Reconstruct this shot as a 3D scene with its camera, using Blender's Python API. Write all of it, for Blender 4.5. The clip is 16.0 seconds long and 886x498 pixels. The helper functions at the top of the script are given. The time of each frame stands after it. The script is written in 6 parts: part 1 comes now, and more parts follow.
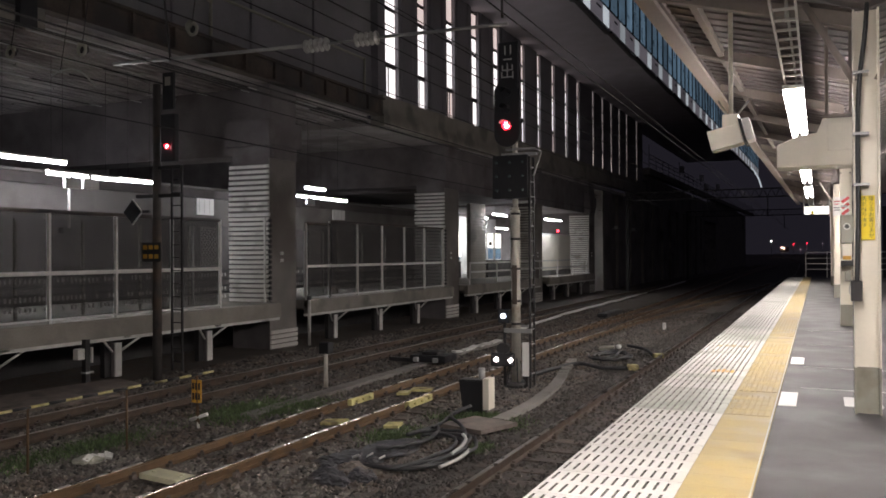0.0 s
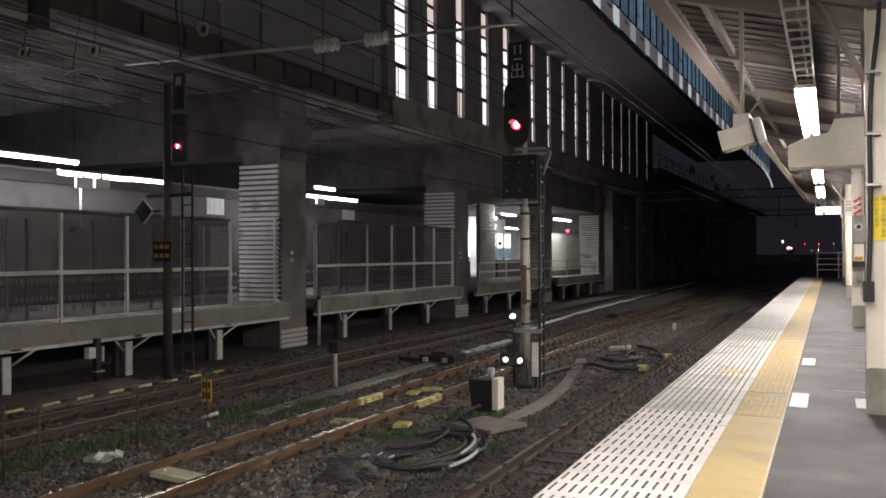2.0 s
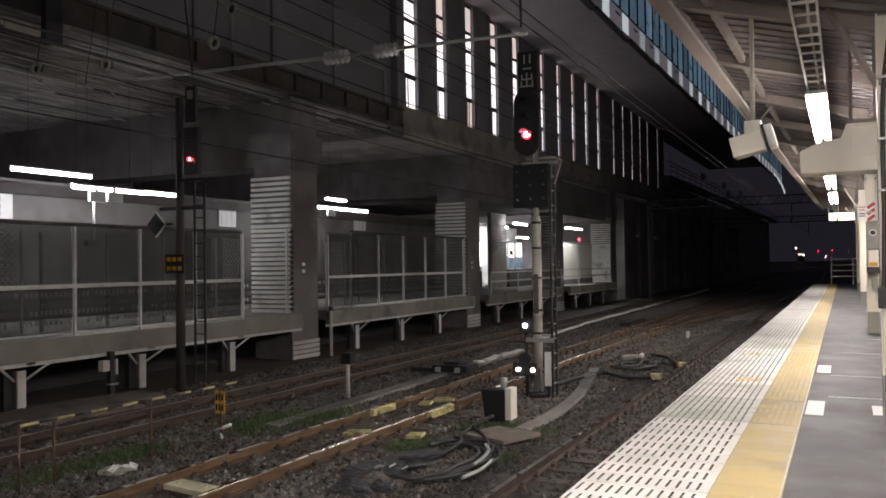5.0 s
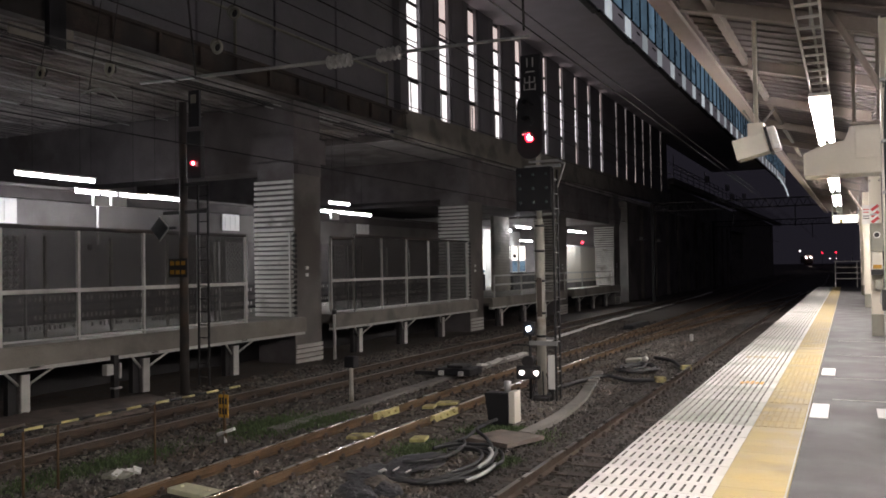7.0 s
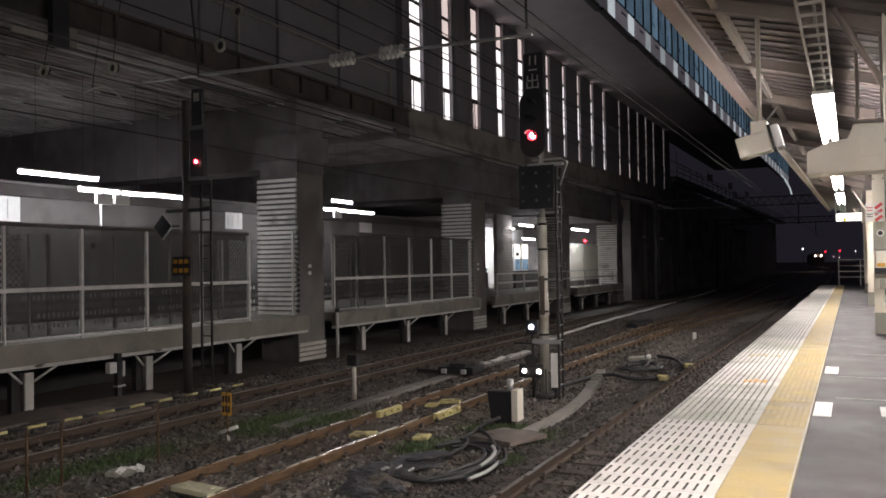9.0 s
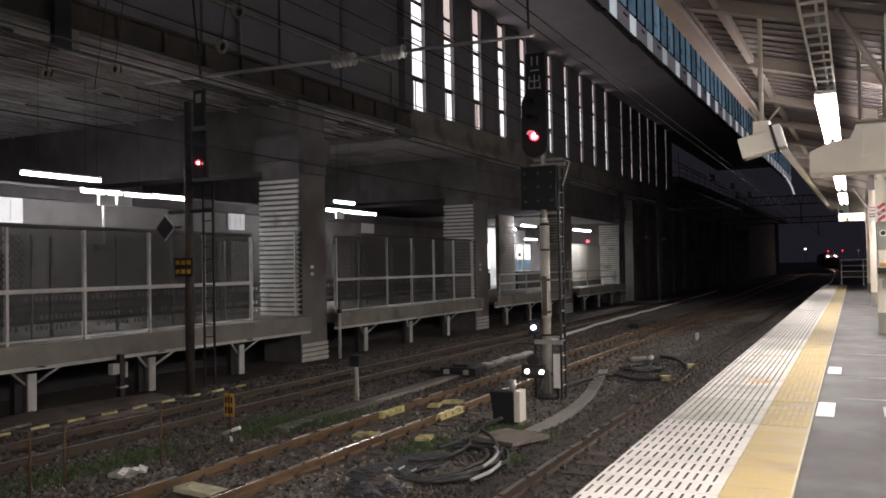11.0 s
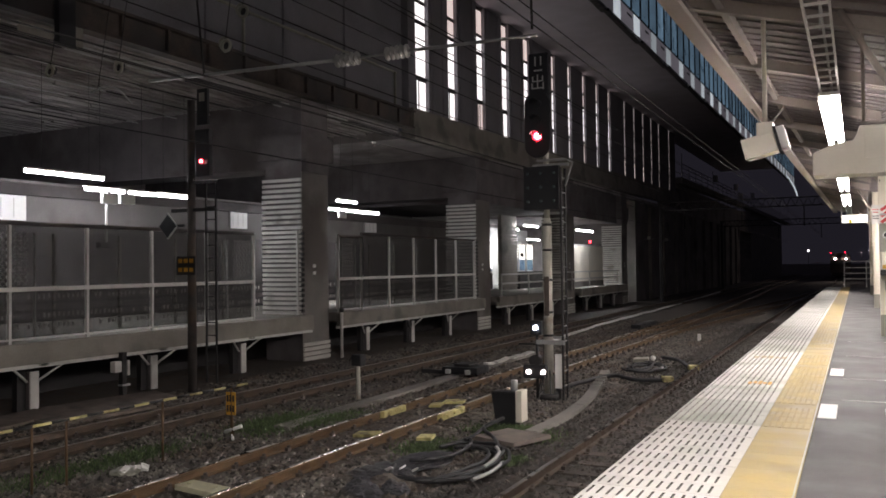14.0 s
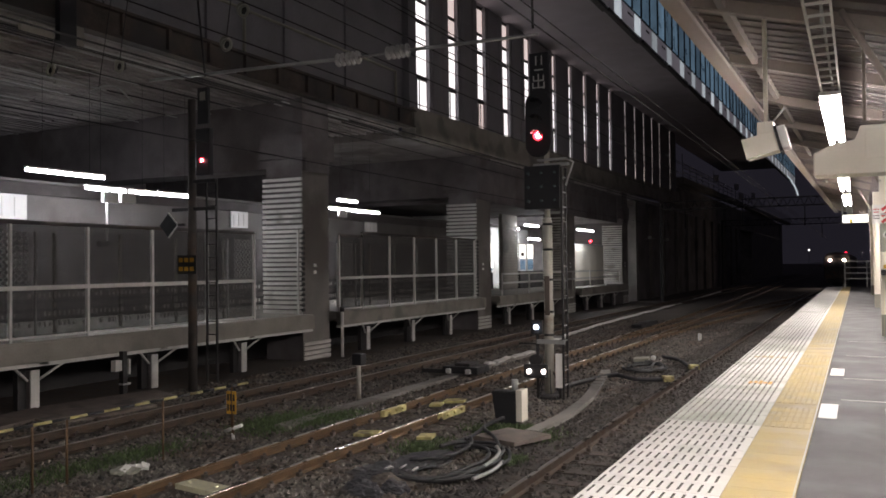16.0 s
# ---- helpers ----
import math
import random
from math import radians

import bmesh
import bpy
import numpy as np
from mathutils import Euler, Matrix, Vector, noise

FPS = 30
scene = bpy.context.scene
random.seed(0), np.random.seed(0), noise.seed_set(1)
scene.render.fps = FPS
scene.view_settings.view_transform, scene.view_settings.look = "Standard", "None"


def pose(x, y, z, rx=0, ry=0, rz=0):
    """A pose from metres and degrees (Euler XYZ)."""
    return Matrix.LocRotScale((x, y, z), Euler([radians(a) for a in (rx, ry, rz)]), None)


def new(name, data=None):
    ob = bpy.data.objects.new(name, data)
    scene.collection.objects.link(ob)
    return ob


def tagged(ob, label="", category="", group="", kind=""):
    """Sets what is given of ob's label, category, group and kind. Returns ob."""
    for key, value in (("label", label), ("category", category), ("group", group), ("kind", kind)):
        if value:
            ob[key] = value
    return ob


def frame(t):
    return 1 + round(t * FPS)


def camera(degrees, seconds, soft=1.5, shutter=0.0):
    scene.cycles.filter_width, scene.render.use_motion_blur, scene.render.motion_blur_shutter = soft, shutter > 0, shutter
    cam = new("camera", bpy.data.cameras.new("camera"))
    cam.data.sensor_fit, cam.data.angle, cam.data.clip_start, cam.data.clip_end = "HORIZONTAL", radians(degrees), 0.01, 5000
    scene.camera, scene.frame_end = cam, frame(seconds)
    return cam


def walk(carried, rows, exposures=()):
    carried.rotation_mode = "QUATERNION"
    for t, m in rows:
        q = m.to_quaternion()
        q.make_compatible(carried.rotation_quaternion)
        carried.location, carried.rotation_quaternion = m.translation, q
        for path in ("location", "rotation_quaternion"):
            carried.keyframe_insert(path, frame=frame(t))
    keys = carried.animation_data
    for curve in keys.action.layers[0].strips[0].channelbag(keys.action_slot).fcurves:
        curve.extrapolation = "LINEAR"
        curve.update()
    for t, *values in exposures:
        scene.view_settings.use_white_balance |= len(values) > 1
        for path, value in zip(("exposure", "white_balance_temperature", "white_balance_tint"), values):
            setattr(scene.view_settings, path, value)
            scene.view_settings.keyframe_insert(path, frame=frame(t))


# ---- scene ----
cam = camera(56.47, 16.0, soft=1.7)
PATH = [
    (0.0, pose(0, 0, 1.6, 90.355, 0.275, 24.460)),
    (0.5, pose(0, 0, 1.6, 90.491, 0.124, 24.787)),
    (1.0, pose(0, 0, 1.6, 90.285, 0.204, 25.014)),
    (1.5, pose(0, 0, 1.6, 90.185, 0.250, 25.015)),
    (2.0, pose(0, 0, 1.6, 90.346, 0.179, 25.121)),
    (2.5, pose(0, 0, 1.6, 90.767, 0.246, 25.369)),
    (3.0, pose(0, 0, 1.6, 91.048, 0.508, 25.424)),
    (3.5, pose(0, 0, 1.6, 91.039, 0.615, 25.613)),
    (4.0, pose(0, 0, 1.6, 90.998, 0.760, 25.823)),
    (6.5, pose(0, 0, 1.6, 91.204, 0.680, 26.014)),
    (7.0, pose(0, 0, 1.6, 91.279, 0.852, 26.142)),
    (7.5, pose(0, 0, 1.6, 91.238, 0.918, 26.163)),
    (8.0, pose(0, 0, 1.6, 91.238, 0.749, 26.242)),
    (8.5, pose(0, 0, 1.6, 91.166, 0.824, 26.308)),
    (9.0, pose(0, 0, 1.6, 91.159, 0.847, 26.333)),
    (11.5, pose(0, 0, 1.6, 91.225, 0.923, 26.529)),
    (12.0, pose(0, 0, 1.6, 91.218, 0.757, 26.607)),
    (12.5, pose(0, 0, 1.6, 91.219, 0.757, 26.665)),
    (13.0, pose(0, 0, 1.6, 91.162, 0.750, 26.722)),
    (13.5, pose(0, 0, 1.6, 91.126, 0.624, 26.749)),
    (14.0, pose(0, 0, 1.6, 91.190, 0.640, 26.648)),
    (14.5, pose(0, 0, 1.6, 91.226, 0.714, 26.606)),
    (15.0, pose(0, 0, 1.6, 91.206, 0.784, 26.692)),
    (15.5, pose(0, 0, 1.6, 91.170, 0.709, 26.720)),
    (16.0, pose(0, 0, 1.6, 91.146, 0.579, 26.684)),
]
walk(cam, PATH)

# ---- world and exposure: a night sky, almost black ----
world = bpy.data.worlds.new("night")
scene.world = world
world.use_nodes = True
wn = world.node_tree.nodes["Background"]
wn.inputs[0].default_value = (0.43, 0.385, 0.55, 1)
wn.inputs[1].default_value = 0.0155
scene.view_settings.exposure = 0.84

RAIL = -1.12      # top of the rails
BED = -1.30       # top of the ballast
LAMP_X, LAMP_Z = -0.285, 3.75
NEAR_LAMPS = (-7.0, 2.2, 11.75, 22.5, 29.6, 43.0)
# second lamp row, out of view, added to light the roof and columns
ADDED_LAMPS = (-7.0, 1.0, 13.1, 25.2)
FAR_LAMPS = ((-18.0, 13.3, 4.08, 2.35), (-18.0, 15.05, 3.78, 2.4), (-18.0, 17.5, 3.8, 1.4), (-18.0, 26.2, 3.88, 3.65), (-18.0, 26.75, 4.23, 1.4), (-18.0, 4.0, 4.0, 2.4),
             (-18.0, -5.0, 4.0, 2.4), (-18.0, 46.9, 4.05, 2.4), (-15.7, 50.0, 3.82, 3.6), (-22.5, 55.0, 4.3, 2.4), (-22.5, 59.3, 3.62, 2.6))


def area(name, place, size, watts, colour=(1, 0.91, 0.87)):
    data = bpy.data.lights.new(name, "AREA")
    data.shape, data.size, data.size_y, data.energy, data.color = "RECTANGLE", size[0], size[1], watts, colour
    ob = new(name, data)
    ob.matrix_world = pose(*place)
    return ob


for y in NEAR_LAMPS:
    area("tube_light", (LAMP_X, y + 2.2, LAMP_Z - 0.1), (0.2, 4.4), 44)
for x, y, z, size in FAR_LAMPS:
    area("tube_light", (x, y + size / 2, z - 0.1), (0.1, size), (6.5 if x > -20 else 60) * size, (0.9, 0.94, 1))


# ---- materials ----
def material(name, colour, rough=0.6, metal=0.0, vary=0.25, scale=6.0, fine=60.0, bump=0.2, stain=None, stain_at=0.55,
             emit=None, strength=0.0, island=0.0, sheen=0.15, self_glow=False):
    m = bpy.data.materials.new(name)
    m.use_nodes = True
    nt = m.node_tree
    b = nt.nodes["Principled BSDF"]
    b.inputs["Roughness"].default_value, b.inputs["Metallic"].default_value = rough, metal
    if emit:
        b.inputs["Emission Color"].default_value = (*emit, 1)
        b.inputs["Emission Strength"].default_value = strength
    if vary <= 0:
        b.inputs["Base Color"].default_value = (*colour, 1)
        return m
    tc = nt.nodes.new("ShaderNodeNewGeometry")
    big, small = nt.nodes.new("ShaderNodeTexNoise"), nt.nodes.new("ShaderNodeTexNoise")
    for n, s, d in ((big, scale, 6), (small, fine, 3)):
        n.inputs["Scale"].default_value, n.inputs["Detail"].default_value = s, d
        nt.links.new(tc.outputs["Position"], n.inputs["Vector"])
    mix = nt.nodes.new("ShaderNodeMath")
    mix.operation = "MULTIPLY_ADD"
    mix.inputs[1].default_value = 0.35
    nt.links.new(small.outputs["Fac"], mix.inputs[0])
    nt.links.new(big.outputs["Fac"], mix.inputs[2])
    ramp = nt.nodes.new("ShaderNodeValToRGB")
    lo = [c * (1 - vary) for c in colour]
    hi = [min(1, c * (1 + vary)) for c in colour]
    ramp.color_ramp.elements[0].position, ramp.color_ramp.elements[1].position = 0.42, 0.92
    ramp.color_ramp.elements[0].color, ramp.color_ramp.elements[1].color = (*lo, 1), (*hi, 1)
    nt.links.new(mix.outputs[0], ramp.inputs[0])
    out = ramp.outputs[0]
    if stain:
        sn = nt.nodes.new("ShaderNodeTexNoise")
        sn.inputs["Scale"].default_value, sn.inputs["Detail"].default_value = scale * 0.45, 8
        nt.links.new(tc.outputs["Position"], sn.inputs["Vector"])
        sr = nt.nodes.new("ShaderNodeMapRange")
        sr.inputs[1].default_value, sr.inputs[2].default_value = stain_at, stain_at + 0.12
        nt.links.new(sn.outputs["Fac"], sr.inputs[0])
        sm = nt.nodes.new("ShaderNodeMix")
        sm.data_type = "RGBA"
        sm.inputs[7].default_value = (*stain, 1)
        nt.links.new(sr.outputs[0], sm.inputs[0])
        nt.links.new(out, sm.inputs[6])
        out = sm.outputs[2]
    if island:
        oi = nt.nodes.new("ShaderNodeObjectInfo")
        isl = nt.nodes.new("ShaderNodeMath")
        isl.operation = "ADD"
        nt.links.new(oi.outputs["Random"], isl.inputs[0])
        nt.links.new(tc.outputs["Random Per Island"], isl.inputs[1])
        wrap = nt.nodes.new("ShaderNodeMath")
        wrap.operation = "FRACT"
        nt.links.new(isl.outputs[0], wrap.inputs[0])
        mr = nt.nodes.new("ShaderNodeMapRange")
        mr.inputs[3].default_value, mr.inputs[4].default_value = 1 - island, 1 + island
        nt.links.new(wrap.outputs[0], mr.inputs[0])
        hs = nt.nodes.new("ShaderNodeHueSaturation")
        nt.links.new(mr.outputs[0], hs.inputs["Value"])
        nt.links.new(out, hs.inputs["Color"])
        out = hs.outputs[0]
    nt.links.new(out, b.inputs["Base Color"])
    if self_glow:
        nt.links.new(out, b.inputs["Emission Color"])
    rr = nt.nodes.new("ShaderNodeMapRange")
    rr.inputs[3].default_value, rr.inputs[4].default_value = max(0.05, rough - sheen), min(1, rough + sheen)
    rr.inputs[1].default_value, rr.inputs[2].default_value = 0.3, 0.7
    nt.links.new(big.outputs["Fac"], rr.inputs[0])
    nt.links.new(rr.outputs[0], b.inputs["Roughness"])
    if bump:
        bp = nt.nodes.new("ShaderNodeBump")
        bp.inputs["Strength"].default_value, bp.inputs["Distance"].default_value = bump, 0.02
        nt.links.new(mix.outputs[0], bp.inputs["Height"])
        nt.links.new(bp.outputs[0], b.inputs["Normal"])
    return m


def glow(name, colour, strength):
    return material(name, (0.8, 0.8, 0.8), 0.4, vary=0, emit=colour, strength=strength)


M_BALLAST = material("ballast", (0.078, 0.066, 0.057), 0.9, vary=0.6, scale=9, fine=45, bump=0.8, stain=(0.085, 0.062, 0.045), stain_at=0.5)
M_STONE = material("ballast_stone", (0.104, 0.093, 0.083), 0.8, vary=0.4, scale=2, fine=40, bump=0.3, island=0.85, stain=(0.09, 0.07, 0.055), stain_at=0.5)
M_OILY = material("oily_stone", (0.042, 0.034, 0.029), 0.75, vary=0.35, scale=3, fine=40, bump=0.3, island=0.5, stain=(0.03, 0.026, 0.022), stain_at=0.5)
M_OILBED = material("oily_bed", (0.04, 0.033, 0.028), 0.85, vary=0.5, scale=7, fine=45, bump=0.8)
M_EARTH = material("dark_ground", (0.10, 0.09, 0.085), 0.9, vary=0.4, scale=0.5, fine=12, bump=0.4)
M_RUST = material("rusty_rail", (0.135, 0.083, 0.044), 0.6, 0.3, vary=0.4, scale=5, fine=70, bump=0.3)
M_OLDRAIL = material("old_rusty_rail", (0.078, 0.055, 0.04), 0.8, 0.1, vary=0.4, scale=5, fine=70, bump=0.3)
M_DARKRAIL = material("oily_dark_rail", (0.066, 0.044, 0.031), 0.6, 0.3, vary=0.4, scale=5, fine=70, bump=0.3)
M_RAILTOP = material("polished_rail_head", (0.27, 0.24, 0.21), 0.29, 1.0, vary=0.4, scale=4, fine=80, bump=0.02)
M_DULLTOP = material("dull_rail_head", (0.20, 0.17, 0.145), 0.5, 0.8, vary=0.3, scale=4, fine=80, bump=0.1)
M_BOARD = material("weathered_board", (0.17, 0.14, 0.12), 0.9, vary=0.35, scale=4, fine=50, bump=0.4, stain=(0.1, 0.085, 0.075), stain_at=0.53)
M_OILWOOD = material("oily_sleeper", (0.058, 0.046, 0.038), 0.85, vary=0.45, scale=8, fine=60, bump=0.5, island=0.3)
M_SLEEPER = material("weathered_sleeper", (0.085, 0.07, 0.06), 0.9, vary=0.45, scale=8, fine=60, bump=0.5, island=0.3)
M_TILE = material("white_edge_tile", (0.62, 0.604, 0.572), 0.55, vary=0.10, scale=2.5, fine=40, bump=0.08, stain=(0.47, 0.47, 0.42), stain_at=0.57, island=0.06)
M_TILE_OLD = material("worn_edge_tile", (0.52, 0.53, 0.48), 0.6, vary=0.14, scale=2.5, fine=40, bump=0.08, stain=(0.40, 0.41, 0.35), stain_at=0.52, island=0.06)
# slots coloured dark: their own shadow alone is too faint
M_SLOT = material("slot_shade", (0.16, 0.15, 0.135), 0.9, vary=0.3)
M_YGROOVE = material("darker_yellow_groove", (0.375, 0.29, 0.132), 0.8, vary=0.3, scale=3, fine=40)
M_SLOT_PALE = material("slot_shade_pale", (0.36, 0.35, 0.315), 0.9, vary=0.3)
M_YELLOW = material("yellow_tactile", (0.395, 0.307, 0.134), 0.6, vary=0.14, scale=3, fine=40, bump=0.1, stain=(0.33, 0.26, 0.13), stain_at=0.54, island=0.07)
# the lighter stain tone stands in for gloss, beside the varied roughness
M_ASPHALT = material("platform_asphalt", (0.056, 0.052, 0.052), 0.6, vary=0.22, scale=1.6, fine=90, bump=0.12, stain=(0.085, 0.081, 0.082), stain_at=0.5, sheen=0.12)
M_ASPHALT.node_tree.nodes["Principled BSDF"].inputs["Specular IOR Level"].default_value = 0.22
M_CONC = material("platform_concrete", (0.255, 0.235, 0.205), 0.85, vary=0.22, scale=1.5, fine=30, bump=0.2, stain=(0.16, 0.15, 0.135), stain_at=0.52)
M_DARKCONC = material("sooty_concrete", (0.20, 0.185, 0.17), 0.9, vary=0.3, scale=0.8, fine=20, bump=0.2, stain=(0.12, 0.105, 0.095), stain_at=0.5)
M_DECK = material("deck_concrete", (0.31, 0.285, 0.28), 0.9, vary=0.35, scale=0.9, fine=22, bump=0.25, stain=(0.19, 0.17, 0.165), stain_at=0.52)
M_RUSTBEAM = material("rusty_girder", (0.09, 0.072, 0.06), 0.85, 0.0, vary=0.5, scale=1.8, fine=25, bump=0.25, stain=(0.062, 0.055, 0.053), stain_at=0.44)
M_CREAM = material("cream_paint", (0.80, 0.75, 0.64), 0.45, vary=0.06, scale=2, fine=30, bump=0.05, stain=(0.6, 0.53, 0.42), stain_at=0.63)
M_BASEPAINT = material("grey_green_paint", (0.30, 0.29, 0.24), 0.55, vary=0.12, scale=4, fine=40, bump=0.1, stain=(0.2, 0.18, 0.14), stain_at=0.58)
M_CANOPY = material("canopy_steel", (0.28, 0.24, 0.215), 0.65, vary=0.15, scale=2, fine=30, bump=0.08, stain=(0.28, 0.22, 0.18), stain_at=0.6)
M_ROOF = material("canopy_roof_sheet", (0.18, 0.155, 0.155), 0.7, vary=0.18, scale=1.5, fine=30, bump=0.1, stain=(0.2, 0.165, 0.15), stain_at=0.56)
M_GALV = material("galvanised_steel", (0.42, 0.42, 0.41), 0.5, 0.6, vary=0.15, scale=5, fine=50, bump=0.06)
M_FENCE = material("fence_paint", (0.57, 0.555, 0.52), 0.6, vary=0.15, scale=4, fine=50, bump=0.05)
M_DARK = material("dark_metal", (0.035, 0.033, 0.033), 0.6, 0.3, vary=0.3, scale=4, fine=40, bump=0.08)
M_DARKGREY = material("dark_grey_concrete", (0.155, 0.140, 0.142), 0.9, vary=0.3, scale=1.2, fine=20, bump=0.2, stain=(0.11, 0.095, 0.092), stain_at=0.5)
M_DARKBROWN = material("dark_brown_wall", (0.10, 0.089, 0.085), 0.85, vary=0.3, scale=1.4, fine=20, bump=0.15, stain=(0.06, 0.052, 0.05), stain_at=0.5)
M_TARP = material("worn_tarpaulin", (0.05, 0.049, 0.054), 0.6, vary=0.45, scale=5, fine=50, bump=0.6, stain=(0.09, 0.08, 0.07), stain_at=0.56)
M_MAST = material("grimy_mast", (0.075, 0.066, 0.06), 0.75, 0.1, vary=0.4, scale=4, fine=40, bump=0.15, stain=(0.11, 0.08, 0.06), stain_at=0.55)
M_LENSOFF = material("unlit_lens", (0.09, 0.11, 0.11), 0.2, vary=0.1)
M_PLATE = material("pale_plate", (0.60, 0.58, 0.40), 0.6, vary=0.18, scale=9, fine=60, bump=0.05, stain=(0.35, 0.32, 0.2), stain_at=0.58)
M_SOFFIT = material("roof_soffit", (0.46, 0.44, 0.48), 0.8, vary=0.15, scale=0.8, fine=15, bump=0.1, stain=(0.43, 0.41, 0.44), stain_at=0.55)
M_BLACK = material("black_paint", (0.018, 0.018, 0.02), 0.5, vary=0.3, scale=5, fine=40, bump=0.05)
M_POLE = material("mast_paint", (0.47, 0.445, 0.385), 0.7, 0.1, vary=0.2, scale=3, fine=40, bump=0.1, stain=(0.22, 0.16, 0.11), stain_at=0.57)
M_SIDING = material("corrugated_siding", (0.58, 0.56, 0.515), 0.6, vary=0.15, scale=2, fine=30, bump=0.05, stain=(0.3, 0.27, 0.23), stain_at=0.56)
M_WALL = material("station_wall", (0.165, 0.152, 0.145), 0.75, vary=0.2, scale=1, fine=20, bump=0.08, stain=(0.115, 0.103, 0.095), stain_at=0.5)
M_HALL = material("hall_wall", (0.45, 0.44, 0.42), 0.7, vary=0.12, scale=1, fine=20, bump=0.05, stain=(0.34, 0.33, 0.31), stain_at=0.58)
M_BUILD = material("building_wall", (0.215, 0.205, 0.225), 0.8, vary=0.18, scale=0.8, fine=15, bump=0.08)
M_WHITE = material("white_paint", (0.78, 0.77, 0.74), 0.5, vary=0.06, scale=3, fine=30, bump=0.03)
M_ORANGE = material("yellow_orange_paint", (0.62, 0.33, 0.04), 0.6, vary=0.2, scale=8, fine=50, bump=0.05)
M_YPAINT = material("pale_yellow_plastic", (0.56, 0.5, 0.22), 0.6, vary=0.25, scale=9, fine=60, bump=0.12, stain=(0.2, 0.16, 0.08), stain_at=0.52)
M_SIGNYEL = material("yellow_sign", (0.85, 0.66, 0.02), 0.5, vary=0.05)
M_RED = material("red_paint", (0.55, 0.05, 0.05), 0.5, vary=0.08)
M_CABLE = material("cable_rubber", (0.03, 0.03, 0.032), 0.6, vary=0.3, scale=6, fine=60)
M_PALECABLE = material("pale_conduit", (0.42, 0.42, 0.40), 0.55, vary=0.15)
M_INSUL = material("porcelain", (0.55, 0.54, 0.52), 0.3, vary=0.1)
M_GRASS = material("weeds", (0.075, 0.108, 0.045), 0.8, vary=0.4, scale=8, fine=60, bump=0, island=0.4)
# panels glow in their own colour; no lamp stands behind them
M_BLUE = material("blue_panel", (0.11, 0.178, 0.25), 0.35, vary=0.45, scale=1.2, fine=15, bump=0.05, emit=(0.12, 0.21, 0.32), strength=0.25, island=0.45, self_glow=True)
M_PALEPANE = material("pale_panel", (0.5, 0.54, 0.58), 0.4, vary=0.15, scale=1.5, fine=15, bump=0.03, emit=(0.5, 0.56, 0.64), strength=0.36, island=0.4, self_glow=True)
M_LILAC = material("lilac_panel", (0.22, 0.2, 0.23), 0.5, vary=0.2, scale=1.5, fine=15, bump=0.03, emit=(0.2, 0.19, 0.25), strength=0.16, island=0.4, self_glow=True)
M_TUBE = glow("lit_tube", (1, 0.918, 0.885), 41)
M_TUBE_FAR = glow("lit_tube_cool", (0.93, 0.93, 1), 40)
M_WINGLOW = glow("lit_window", (1, 0.93, 0.93), 0.7)
M_WINFAINT = glow("faint_window", (0.9, 0.75, 0.74), 0.15)
M_WINDIM = glow("lit_curtain", (0.9, 0.72, 0.68), 0.42)
M_REDLAMP = glow("red_lamp", (1, 0.008, 0.025), 6)
M_REDCORE = glow("red_lamp_core", (1, 0.45, 0.5), 18)
M_WHITELAMP = glow("white_lamp", (1, 0.86, 0.8), 9)
M_BLUELAMP = glow("blue_white_lamp", (0.72, 0.82, 1), 8)
M_HEAD = glow("headlight_glow", (1, 0.80, 0.68), 220)
M_FARWHITE = glow("far_lamp", (1, 0.85, 0.75), 30)
M_FARRED = glow("far_red_lamp", (1, 0.006, 0.03), 7)
M_SIGNLIT = glow("lit_sign_face", (1, 0.95, 0.85), 1.2)


def glass_material(name, tint, alpha):
    m = bpy.data.materials.new(name)
    m.use_nodes = True
    nt = m.node_tree
    b = nt.nodes["Principled BSDF"]
    b.inputs["Base Color"].default_value, b.inputs["Roughness"].default_value = (*tint, 1), 0.7
    tr, mx = nt.nodes.new("ShaderNodeBsdfTransparent"), nt.nodes.new("ShaderNodeMixShader")
    mx.inputs[0].default_value = alpha
    nt.links.new(tr.outputs[0], mx.inputs[1])
    nt.links.new(b.outputs[0], mx.inputs[2])
    nt.links.new(mx.outputs[0], nt.nodes["Material Output"].inputs[0])
    return m


M_MESH = glass_material("fine_wire_mesh", (0.05, 0.045, 0.042), 0.52)


# ---- building helpers ----
def box(bm, x0, y0, z0, x1, y1, z1, m=None, idx=0, bevel=0.0):
    cs = [(x0, y0, z0), (x1, y0, z0), (x1, y1, z0), (x0, y1, z0), (x0, y0, z1), (x1, y0, z1), (x1, y1, z1), (x0, y1, z1)]
    vs = [bm.verts.new((m @ Vector(c)) if m else c) for c in cs]
    fs = [bm.faces.new([vs[i] for i in q]) for q in ((3, 2, 1, 0), (4, 5, 6, 7), (0, 1, 5, 4), (1, 2, 6, 5), (2, 3, 7, 6), (3, 0, 4, 7))]
    for f in fs:
        f.material_index = idx
    if bevel:
        bmesh.ops.bevel(bm, geom=list({e for f in fs for e in f.edges}), offset=bevel, segments=2, affect="EDGES", profile=0.7)
    return fs


